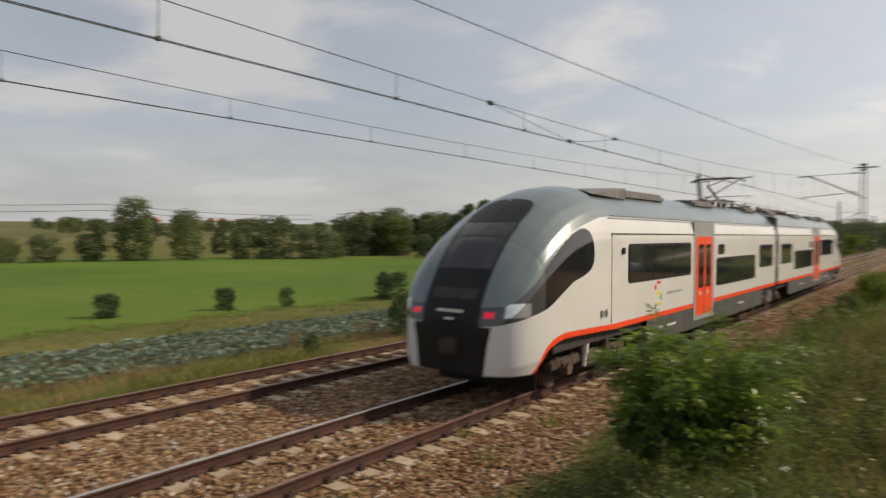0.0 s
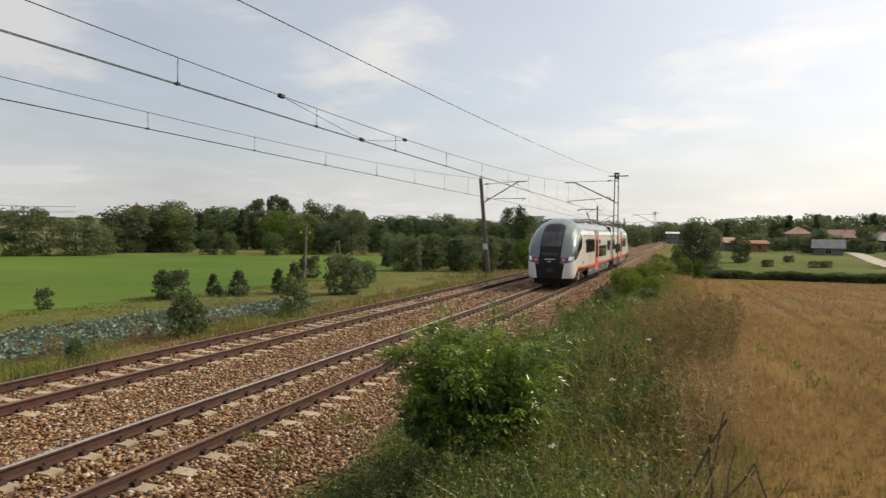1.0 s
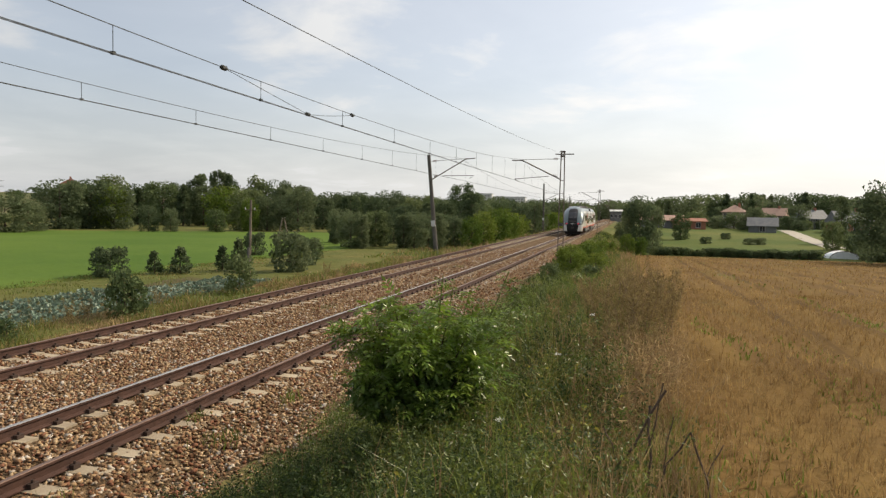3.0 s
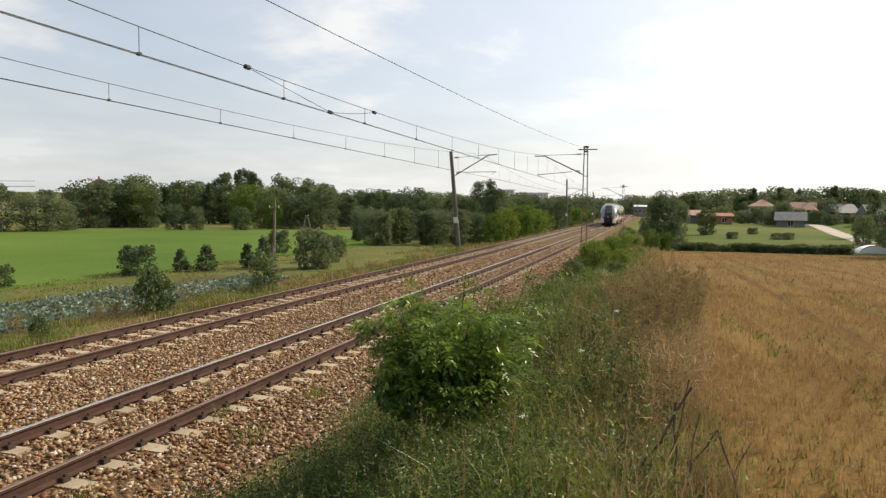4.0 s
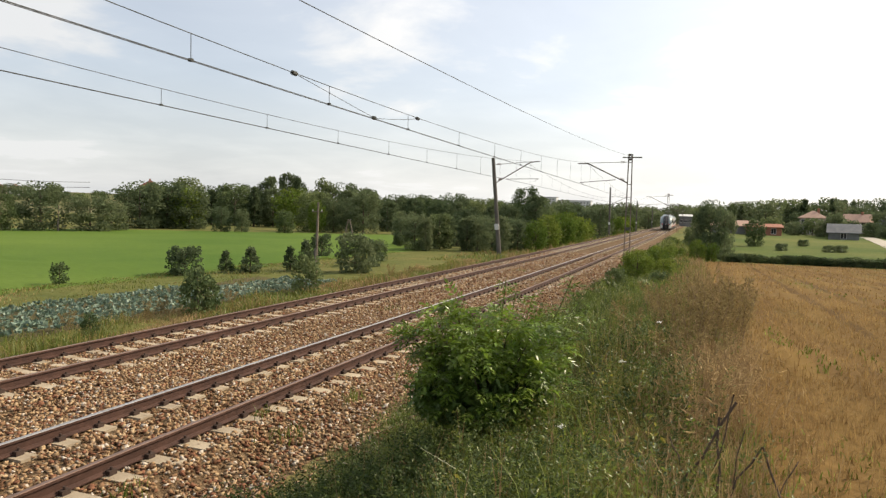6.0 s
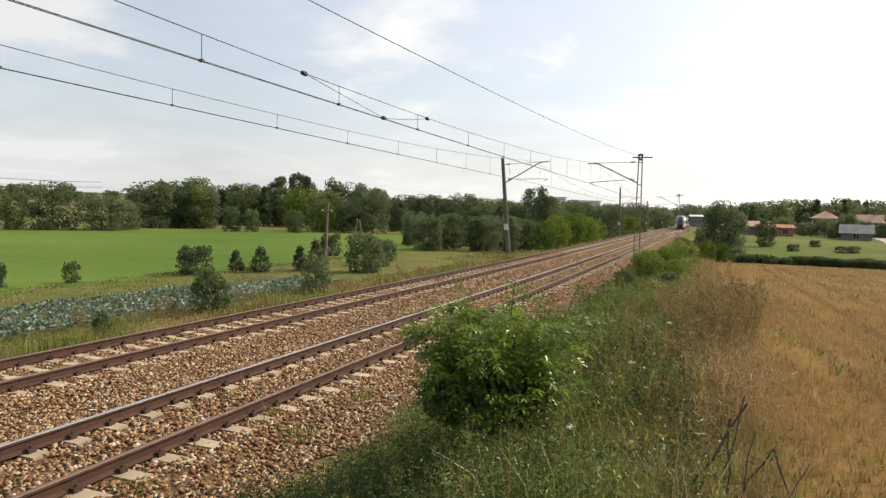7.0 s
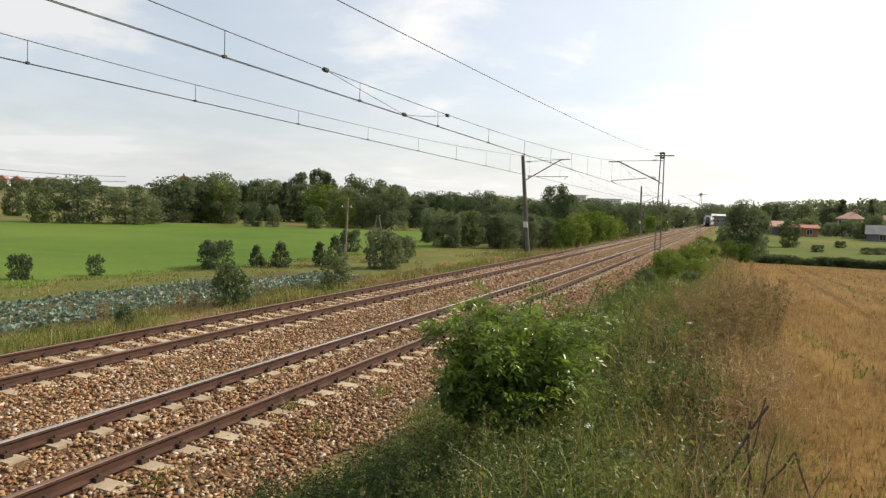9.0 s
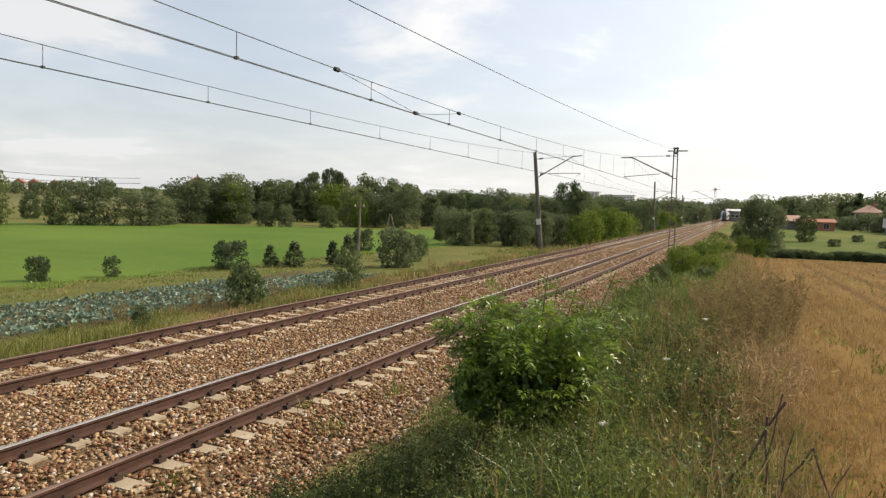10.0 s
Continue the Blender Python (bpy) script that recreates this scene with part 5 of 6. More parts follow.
def build_near_bush():
    """The elder bush on the verge: stems, a dark core, and layers of feathered leaves over it."""
    rng = np.random.RandomState(21)
    bx, by = -1.94, 6.55
    gz = float(ground_z(bx, by))
    t = thing("bush", "leafy bright green bush on the railway verge", "bush", "trees and bushes", at=(bx, by, gz))
    cen = []
    for i in range(26):
        bm = bmesh.new()
        a, r = i * 2.4 + rng.uniform(-0.3, 0.3), 0.86 * math.sqrt((i + 0.5) / 26)
        h = rng.uniform(0.68, 1.32) * (1.06 - 0.3 * r ** 2)
        p0 = (rng.uniform(-0.2, 0.2), rng.uniform(-0.2, 0.2), -0.1)
        p1 = (math.cos(a) * r * 0.45, math.sin(a) * r * 0.45, h * 0.55)
        p2 = (math.cos(a) * r * 0.88, math.sin(a) * r * 0.88, h)
        rod(bm, p0, p1, 0.014, 0.010, seg=5)
        rod(bm, p1, p2, 0.010, 0.004, seg=5)
        cen += [np.array(p1) * (1 - u) + np.array(p2) * u for u in (0.5, 0.85, 1.0)]
        part("stem", bm, M["bark"], t, "thin brown stem")
    cen = np.array(cen)
    # leaves of the core, their colour darkened for the shade inside the bush
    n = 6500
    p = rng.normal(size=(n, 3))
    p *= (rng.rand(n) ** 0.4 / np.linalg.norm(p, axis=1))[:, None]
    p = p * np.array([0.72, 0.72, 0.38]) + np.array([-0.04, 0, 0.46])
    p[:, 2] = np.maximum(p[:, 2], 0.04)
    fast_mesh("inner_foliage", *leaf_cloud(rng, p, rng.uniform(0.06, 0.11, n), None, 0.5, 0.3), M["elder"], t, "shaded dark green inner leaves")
    # sprays round the stem tips, the uppermost ones level and in the sun
    n = 1200
    w = rng.randint(0, len(cen), n)
    d = rng.normal(size=(n, 3)) * np.array([1, 1, 0.55])
    d /= np.linalg.norm(d, axis=1)[:, None]
    b = cen[w] + d * rng.uniform(0.02, 0.13, n)[:, None]
    b[:, 2] += 0.06
    keep = b[:, 2] > 0.62 - 0.35 * (b[:, 0] > 0.25)
    b, d, n = b[keep], d[keep], int(keep.sum())
    out = d * 0.8 + np.stack([b[:, 0], b[:, 1], np.full(n, 0.05)], -1)
    fast_mesh("foliage", *leaf_sprays(rng, b, out, rng.uniform(0.10, 0.17, n)), M["leaf_bush"], t, "feathered bright green leaves")
    # low sprays on the side towards the field
    n = 170
    a = rng.uniform(-1.9, 1.2, n)
    b = np.stack([np.cos(a) * rng.uniform(0.55, 0.8, n), np.sin(a) * rng.uniform(0.55, 0.8, n), rng.uniform(0.15, 0.7, n)], -1)
    fast_mesh("side_foliage", *leaf_sprays(rng, b, b * np.array([1, 1, 0.2]), rng.uniform(0.09, 0.15, n)), M["leaf_bush"], t)
    # long shoots standing over the crown
    for x, y, h in ((0.16, 0.1, 1.62), (0.24, 0.2, 1.48), (0.40, 0.3, 1.45), (0.78, 0.45, 1.66), (0.90, 0.35, 1.42), (0.98, 0.5, 1.25), (-0.3, -0.1, 1.36), (-0.12, -0.2, 1.28), (-0.55, 0.1, 1.24), (-0.72, 0.2, 1.12), (0.5, 0.2, 1.34)):
        v1, f1 = tube([(x * 0.5, y * 0.5, 0.6), (x * 0.85, y * 0.85, h * 0.8), (x, y, h)], 0.006, 5)
        sh = mesh_object("shoot", v1, f1, M["weed"], t, "upright leafy shoot")
        m = 30
        u = rng.uniform(0.45, 1, m)[:, None]
        c = np.array((x * 0.5, y * 0.5, 0.6)) * (1 - u) + np.array((x, y, h)) * u
        dr = rng.normal(size=(m, 3)) * np.array([1, 1, 0.3]) + np.array([0, 0, 0.45])
        fast_mesh("shoot_leaves", *leaf_sprays(rng, c, dr, rng.uniform(0.07, 0.13, m), 2), M["leaf_bush"], sh)


build_near_bush()


def scatter(rng, n, x0, x1, y0, y1, power=1.0):
    """Points, denser towards y0."""
    x = rng.uniform(x0, x1, n)
    y = y0 + (y1 - y0) * rng.rand(n) ** power
    return np.stack([x, y, ground_z(x, y)], -1)


def patchy(p, freq, seed):
    return np.sin(p[:, 0] * freq + seed) * np.sin(p[:, 1] * freq * 0.8 + seed * 1.7) + 0.5 * np.sin(p[:, 0] * freq * 2.3 + p[:, 1] * freq * 1.9 + seed)


def grass(name, label, parts, material, category="grass"):
    o = fast_mesh(name, *join_arrays(parts), material)
    return tagged(o, label, category, kind="stuff")


def build_verge():
    rng = np.random.RandomState(31)
    dk, tangle = [], []
    g, o, d, leaves, dark, stalks, heads = [], [], [], [], [], [], []
    # grass in clumps over the whole near verge
    for n, m, y0, y1, h, wd in ((420, 14, -7, 1.2, 0.22, 0.012), (1100, 20, 1.2, 9, 0.24, 0.0075), (1300, 20, 9, 24, 0.32, 0.012), (1300, 18, 24, 62, 0.30, 0.028), (600, 14, 62, 130, 0.34, 0.06)):
        c = scatter(rng, n, -4.5, 0.55, y0, y1)
        edge = c[:, 0] < -4.05 + 0.4 * np.sin(c[:, 1] * 0.9) + 0.35 * np.sin(c[:, 1] * 2.3)
        c = c[~edge | (rng.rand(n) < 0.12)]
        ch = h * np.exp(rng.normal(size=len(c)) * 0.35) * np.clip(0.75 + (c[:, 0] + 4.3) * 0.12, 0.5, 1.3)
        kind = patchy(c, 0.7, 2.0) * 0.8 + rng.normal(size=len(c)) * 0.7 + (c[:, 0] + 1.1) * 0.7 + 0.7 * (c[:, 0] > -0.35)
        i = np.repeat(np.arange(len(c)), m)
        p = c[i] + rng.normal(size=(len(i), 3)) * np.array([0.09, 0.11, 0]) * (1 + y0 * 0.03)
        p[:, 2] = ground_z(p[:, 0], p[:, 1]) - 0.01
        hh, ww, kk = ch[i] * rng.uniform(0.45, 1.3, len(i)), wd * rng.uniform(0.7, 1.5, len(i)), kind[i]
        for lst, sel in ((dk, kk < -1.5), (g, (kk >= -1.5) & (kk < 0.25)), (o, (kk >= 0.25) & (kk < 1.35)), (d, kk >= 1.35)):
            lst.append(blade_field(rng, p[sel], hh[sel], ww[sel], 0.55))
    # broad-leaved weeds: clouds of small leaves on stems
    for n, y0, y1, s in ((1500, 1.5, 9, 0.042), (1100, 9, 24, 0.055), (420, 24, 60, 0.11)):
        p = scatter(rng, n, -4.0, 0.1, y0, y1)
        h = rng.uniform(0.15, 0.55, n)
        for q, hh in zip(p, h):
            m = 34
            u = rng.uniform(0.15, 1, m)
            c = q + np.stack([rng.normal(size=m) * 0.09, rng.normal(size=m) * 0.09, u * hh], -1)
            (dark if rng.rand() < 0.36 else leaves).append(leaf_cloud(rng, c, s * rng.uniform(0.6, 1.4, m) * (1.3 - 0.6 * u), None, 0.36, 0.1))
    # dense dark weeds before the bush, partly standing in for its shadow
    for n, x0, x1, y0, y1, h0, s0 in ((420, -3.9, -1.7, 3.0, 6.6, 0.5, 0.045), (260, -2.7, -0.9, 3.7, 6.1, 0.42, 0.042), (200, -1.7, -0.5, 3.2, 5.2, 0.38, 0.038), (120, -1.4, -0.2, 6.5, 13, 0.45, 0.05)):
        for q in scatter(rng, n, x0, x1, y0, y1):
            m, hh = 40, h0 * rng.uniform(0.5, 1.2)
            u = rng.uniform(0.05, 1, m)
            c = q + np.stack([rng.normal(size=m) * 0.06 * (1.2 - u), rng.normal(size=m) * 0.06 * (1.2 - u), u * hh], -1)
            od = np.stack([rng.normal(size=m), rng.normal(size=m), np.full(m, 0.5)], -1)
            (dark if rng.rand() < 0.85 else leaves).append(leaf_cloud(rng, c, s0 * rng.uniform(0.6, 1.4, m) * (1.3 - 0.6 * u), od, 0.42, 0.1))
    fleck = []
    for q in scatter(rng, 22, -1.6, 0.1, 3.4, 9.5):
        c = q + np.stack([rng.normal(size=9) * 0.04, rng.normal(size=9) * 0.04, rng.uniform(0.15, 0.5, 9)], -1)
        fleck.append(leaf_cloud(rng, c, rng.uniform(0.03, 0.06, 9), None, 0.45, 0.2))
    grass("yellowed_leaves", "yellowed leaves among the verge weeds", fleck, M["yellowed"], "weeds")
    # tall dry stems and seed heads along the field's edge
    for n, x0, x1, y0, y1, h0, w in ((120, -0.1, 0.9, 4.2, 9, 0.42, 0.005), (240, 0.0, 0.9, 8.5, 13, 0.6, 0.007), (260, -0.6, 0.8, 13, 30, 0.6, 0.012), (240, -2.6, 0.2, 4, 22, 0.5, 0.006)):
        p = scatter(rng, n, x0, x1, y0, y1)
        h = h0 * rng.uniform(0.6, 1.3, n)
        stalks.append(blade_field(rng, p, h, np.full(n, w), 0.2))
        for q, hh in zip(p[::2], h[::2]):
            m = 14
            u = rng.uniform(0.55, 1.0, m)
            c = q + np.stack([rng.normal(size=m) * 0.05, rng.normal(size=m) * 0.05, u * hh], -1)
            heads.append(leaf_cloud(rng, c, rng.uniform(0.02, 0.05, m) * (w / 0.009), None, 0.3, -0.3))
    # tall leafy plants with upright stems
    for k in range(150):
        q = scatter(rng, 1, -3.0, 0.5, 2.6, 13)[0]
        m, hh = 70, rng.uniform(0.35, 0.75)
        u = rng.uniform(0.1, 1.0, m)
        ln = rng.normal(size=2) * 0.12
        c = q + np.stack([rng.normal(size=m) * 0.03 + ln[0] * u, rng.normal(size=m) * 0.03 + ln[1] * u, u * hh], -1)
        o_dir = np.stack([rng.normal(size=m), rng.normal(size=m), np.full(m, 0.7)], -1)
        (leaves if k % 3 else dark).append(leaf_cloud(rng, c, rng.uniform(0.03, 0.065, m) * (1.25 - 0.7 * u), o_dir, 0.34, 0.0))
        stalks.append(blade_field(rng, np.repeat(q[None], 2, 0), np.full(2, hh), np.full(2, 0.008), 0.12))
    # pale dry tangle under the tall brown weeds
    for k in range(40):
        q = scatter(rng, 1, -0.1, 0.75, 6.0, 10.5)[0]
        m = 60
        u = rng.uniform(0.1, 1.0, m)
        c = q + np.stack([rng.normal(size=m) * 0.14, rng.normal(size=m) * 0.16, u * 0.42], -1)
        tangle.append(leaf_cloud(rng, c, rng.uniform(0.06, 0.14, m), None, 0.09, -0.5))
    grass("shaded_grass", "dark green grass clumps on the railway verge", dk, M["weed_dark"])
    grass("verge_grass", "green grass on the railway verge", g, M["weed"])
    grass("olive_grass", "olive-brown grass on the railway verge", o, M["weed_olive"])
    grass("dry_grass", "dry yellow grass at the field's edge", d, M["weed_dry"])
    grass("verge_weeds", "leafy green weeds on the railway verge", leaves, M["weed"], "weeds")
    grass("dark_weeds", "dark green nettle-like weeds on the verge, thickened as shade before the bush", dark, M["weed_dark"], "weeds")
    grass("dry_stalks", "tall dry brown stalks at the field's edge", stalks, M["weed_dry"], "weeds")
    grass("seed_heads", "brown seed heads and dry leaves", heads, M["weed_dry"], "weeds")
    grass("dry_tangle", "tangled pale dry grass at the field's edge", tangle, M["weed_dry"], "weeds")
    # stubble on the field
    st, gr = [], []
    for n, y0, y1, h, w in ((44000, 1.5, 10, 0.12, 0.008), (32000, 10, 26, 0.13, 0.014), (15000, 26, 88, 0.14, 0.05)):
        p = scatter(rng, n, 0.35, 12 if y0 < 5 else 20 if y0 < 20 else 46, y0, y1)
        if y0 < 20:                     # straw stands in small tufts
            p[:, :2] += 0.07 * np.sin(p[:, :2] * 23.0 + np.sin(p[:, 1::-1] * 9.0) * 2)
        u = p[:, 0] - 0.03 * p[:, 1]
        rows_ = np.abs((u * 2.2) % 1.0 - 0.5)
        green = (patchy(p, 0.5, 5.0) > 1.05) & (rng.rand(n) < 0.22)
        for ex, ey, ax, ay, share in ((4.75, 18.5, 0.16, 6.0, 0.9), (1.15, 14.6, 0.22, 1.5, 0.8), (1.5, 11.7, 0.28, 1.2, 0.8), (2.55, 12.2, 0.4, 1.4, 0.35), (2.3, 8.2, 0.35, 1.4, 0.25), (0.9, 5.6, 0.5, 1.6, 0.2), (3.3, 7.0, 0.5, 1.0, 0.2), (4.2, 38, 0.7, 1.5, 0.5)):
            green |= ((u - ex) / ax) ** 2 + ((p[:, 1] - ey) / ay) ** 2 + rng.normal(size=n) * 0.3 < 1
            green &= (((u - ex) / ax) ** 2 + ((p[:, 1] - ey) / ay) ** 2 > 1.4) | (rng.rand(n) < share)
        track = (np.abs((u - 2.88) % 4.3 - 0.15) < 0.14) | (np.abs((u - 4.3) % 4.3 - 0.15) < 0.12)
        sel = (rows_ + rng.rand(n) * 0.5 > 0.14) & ~green & ~(track & (rng.rand(n) < 0.7))
        st.append(blade_field(rng, p[sel], h * rng.uniform(0.35, 1.5, sel.sum()), np.full(sel.sum(), w), 0.65))
        gr.append(blade_field(rng, p[green], h * rng.uniform(0.35, 0.75, green.sum()), np.full(green.sum(), 1.6 * w), 0.9))
    grass("stubble", "golden brown straw stubble on the field", st, M["straw"], "stubble")
    grass("field_weeds", "patches of green weeds in the stubble", gr, M["field_weed"], "weeds")
    # far side: tall weeds on the embankment beyond the second track
    fo, fd, fg = [], [], []
    for n, x0, x1, y0, y1, h, w in ((20000, -20.6, -13.4, 3, 24, 0.42, 0.018), (18000, -20.6, -13.4, 24, 60, 0.46, 0.035), (8000, -24, -13.4, 60, 150, 0.5, 0.08), (9000, -33.2, -27, 8, 60, 0.18, 0.03), (5000, -32.6, -31.0, 12, 70, 0.18, 0.03), (2500, -27, -20.8, 4, 37, 0.22, 0.03)):
        p = scatter(rng, n, x0, x1, y0, y1)
        hh = 0.75 * h * rng.uniform(0.4, 1.5, n) * (0.75 + 0.5 * patchy(p, 0.8, 3.0).clip(-0.8, 1))
        k = patchy(p, 0.6, 4.0) + rng.normal(size=n) * 0.6 + (0.42 if x0 > -25 else -0.1)
        for lst, sel in ((fg, k < 0.1), (fo, (k >= 0.1) & (k < 0.95)), (fd, k >= 0.95)):
            lst.append(blade_field(rng, p[sel], hh[sel], np.full(sel.sum(), w) * rng.uniform(0.6, 1.4, sel.sum()), 0.7))
    grass("embankment_grass", "green grass on the embankment beyond the tracks", fg, M["weed"])
    grass("embankment_weeds", "olive weeds on the embankment beyond the tracks", fo, M["weed_olive"])
    grass("embankment_dry_grass", "dry brown grass on the embankment beyond the tracks", fd, M["weed_dry"])
    # tufts in the ballast
    p = np.concatenate([np.stack([rng.normal(x, s, 60), rng.normal(y, s * 1.5, 60), np.full(60, -0.22)], -1) for x, y, s in
                        ((-5.7, 5.6, 0.1), (-5.4, 4.4, 0.12), (-5.2, 8.0, 0.15), (-9.2, 20, 0.2), (-6.1, 8.7, 0.08), (-9.3, 38, 0.3), (-5.0, 12.0, 0.2), (-5.3, 10.1, 0.1))])
    grass("ballast_weeds", "small green weeds growing in the ballast", [blade_field(rng, p, rng.uniform(0.06, 0.2, len(p)), np.full(len(p), 0.012), 0.5)], M["weed"], "weeds")


build_verge()


def build_mugworts():
    """Tall withered weeds with brown feathery tops, in a loose stand at the field's edge."""
    rng = np.random.RandomState(77)
    for x, y, h, n in ((0.06, 10.1, 1.0, 6), (0.3, 10.6, 1.1, 7), (0.45, 11.2, 1.15, 7), (-0.1, 10.9, 1.1, 6), (0.65, 12.2, 1.15, 7), (-0.4, 12.2, 1.1, 6), (0.8, 13.4, 1.1, 6), (0.15, 12.4, 1.25, 7), (0.45, 13.6, 1.2, 6),
                       (-0.6, 14.0, 1.0, 5), (0.0, 14.6, 1.1, 6), (0.7, 11.4, 0.9, 5), (-0.85, 16.5, 0.9, 5), (-0.35, 9.4, 0.7, 4), (0.1, 8.6, 0.55, 4), (-1.0, 11.5, 0.75, 4), (0.9, 15.0, 0.95, 5),
                       (-19.6, 20.3, 0.8, 5), (-19.9, 21.4, 0.7, 5), (-20.0, 24.0, 0.9, 5), (-19.6, 25.2, 0.8, 5), (-20.3, 17.4, 0.8, 5), (-20.7, 34.2, 0.9, 5), (-19.0, 41.0, 0.9, 5), (-18.4, 43.0, 0.8, 5)):
        t = thing("mugwort", "tall withered brown weed with feathery tops", "weed", "withered weeds", at=(x, y, float(ground_z(x, y))))
        for k in range(n):
            a, r = k * 2.4 + rng.uniform(-0.5, 0.5), rng.uniform(0.12, 0.42)
            hh = h * rng.uniform(0.75, 1.08)
            tip = np.array((math.cos(a) * r, math.sin(a) * r, hh))
            foot = np.array((math.cos(a) * 0.04, math.sin(a) * 0.04, -0.05))
            mid = foot * 0.45 + tip * 0.55 - np.array((math.cos(a), math.sin(a), 0)) * r * 0.18
            stem = mesh_object("stem", *tube([foot, mid, tip], 0.0035, 4), M["twig"], t, smooth=True)
            m = 180
            u = 0.3 + 0.7 * rng.rand(m) ** 0.75
            on = np.where(u[:, None] < 0.55, foot + (mid - foot) * (u / 0.55)[:, None], mid + (tip - mid) * ((u - 0.55) / 0.45)[:, None])
            side = rng.normal(size=(m, 3)) * np.array([1, 1, 0.4])
            c = on + side * (0.075 * (1.25 - u))[:, None]
            head = fast_mesh("seed_head", *leaf_cloud(rng, c, rng.uniform(0.025, 0.075, m), side * 0.5 + np.array([0, 0, 0.9]), 0.26, 0.0), M["mugwort"], stem)
            tagged(head, kind="stuff")


build_mugworts()


def build_dead_branch():
    """Bare forked twigs at the field's edge, with dark leafy weeds at their foot."""
    rng = np.random.RandomState(6)
    t = thing("dead_shrub", "bare dark forked twigs in the dry grass", "shrub", at=(0.2, 4.6, float(ground_z(0.2, 4.6))))
    for foot, tip, r in (((0.0, 0, -0.1), (0.0, 0.1, 0.62), 0.011), ((-0.34, 0.1, -0.05), (0.10, 0.15, 0.72), 0.011), ((0.02, 0, 0.05), (0.26, 0.1, 0.46), 0.008), ((0.44, -0.1, -0.1), (0.26, 0.05, 0.48), 0.009),
                         ((-0.02, 0.05, 0.3), (0.08, 0.1, 0.78), 0.006), ((-0.2, 0.1, 0.2), (-0.3, 0.2, 0.42), 0.006), ((0.36, 0.0, 0.2), (0.47, 0.1, 0.4), 0.005), ((-0.5, 0.2, -0.05), (-0.32, 0.2, 0.3), 0.007), ((0.1, 0.1, 0.2), (0.16, 0.15, 0.55), 0.005)):
        a, b = np.array(foot), np.array(tip)
        pts = [a + (b - a) * u + rng.normal(size=3) * 0.014 * (0 < u < 1) for u in (0, 0.25, 0.5, 0.75, 1.0)]
        mesh_object("twig", *tube(pts, 0.8 * r, 6), M["dead_wood"], t, smooth=True)
    for x, y in ((-0.28, 4.9), (-0.38, 5.3), (-0.12, 4.7), (-0.2, 5.6), (-0.05, 5.9), (-0.5, 4.8), (-0.1, 6.6)):
        w = thing("weed_clump", "dark green leafy weed beside bare twigs", "weed", "dark weed clumps", at=(x, y, float(ground_z(x, y))))
        n = 26
        c = rng.normal(size=(n, 3)) * np.array([0.07, 0.07, 0]) + np.stack([np.zeros(n), np.zeros(n), rng.uniform(0.02, 0.36, n)], -1)
        fast_mesh("leaves", *leaf_sprays(rng, c, rng.normal(size=(n, 3)) + np.array([0, 0, 0.6]), rng.uniform(0.05, 0.09, n), 2), M["weed_dark"], w)


build_dead_branch()


def build_flowers():
    rng = np.random.RandomState(8)
    for x, y, h in ((-0.95, 5.4, 0.42), (-0.4, 9.5, 0.7), (-0.7, 7.6, 0.5)):
        z = float(ground_z(x, y))
        t = thing("wild_carrot", "white flowering wild carrot in the weeds", "flower", "wild flowers", at=(x, y, z))
        mesh_object("stem", *tube([(0, 0, 0), (0.02, 0, h * 0.6), (0, 0.02, h)], 0.004, 5), M["weed"], t)
        c = rng.normal(size=(60, 3)) * np.array([0.016, 0.016, 0.006]) + np.array([0, 0.02, h])
        fast_mesh("umbel", *leaf_cloud(rng, c, rng.uniform(0.006, 0.014, 60), None, 0.9, -0.4), M["flower"], t)


build_flowers()


def build_cabbages():
    rng = np.random.RandomState(41)
    parts = []
    for x in np.arange(-26.4, -20.8, 0.5):
        for y in np.arange(4, 37.5, 0.46):
            if y > 30 and x < -24.5:
                continue
            cx, cy = x + rng.normal() * 0.05, y + rng.normal() * 0.06
            z = float(ground_z(cx, cy))
            m = 13
            a = np.linspace(0, 6.28, m, endpoint=False) + rng.uniform(0, 1)
            out = np.stack([np.cos(a), np.sin(a), rng.uniform(0.3, 1.4, m)], -1)
            c = np.tile(np.array([[cx, cy, z + 0.06]]), (m, 1)) + out * 0.04
            v, f = leaf_cloud(rng, c, rng.uniform(0.09, 0.20, m), out * 3.0, 0.8, 0.0)
            parts.append((v, f))
    grass("cabbage_plants", "rows of blue-green cabbages in a field strip", parts, M["cabbage"], "cabbage")


build_cabbages()


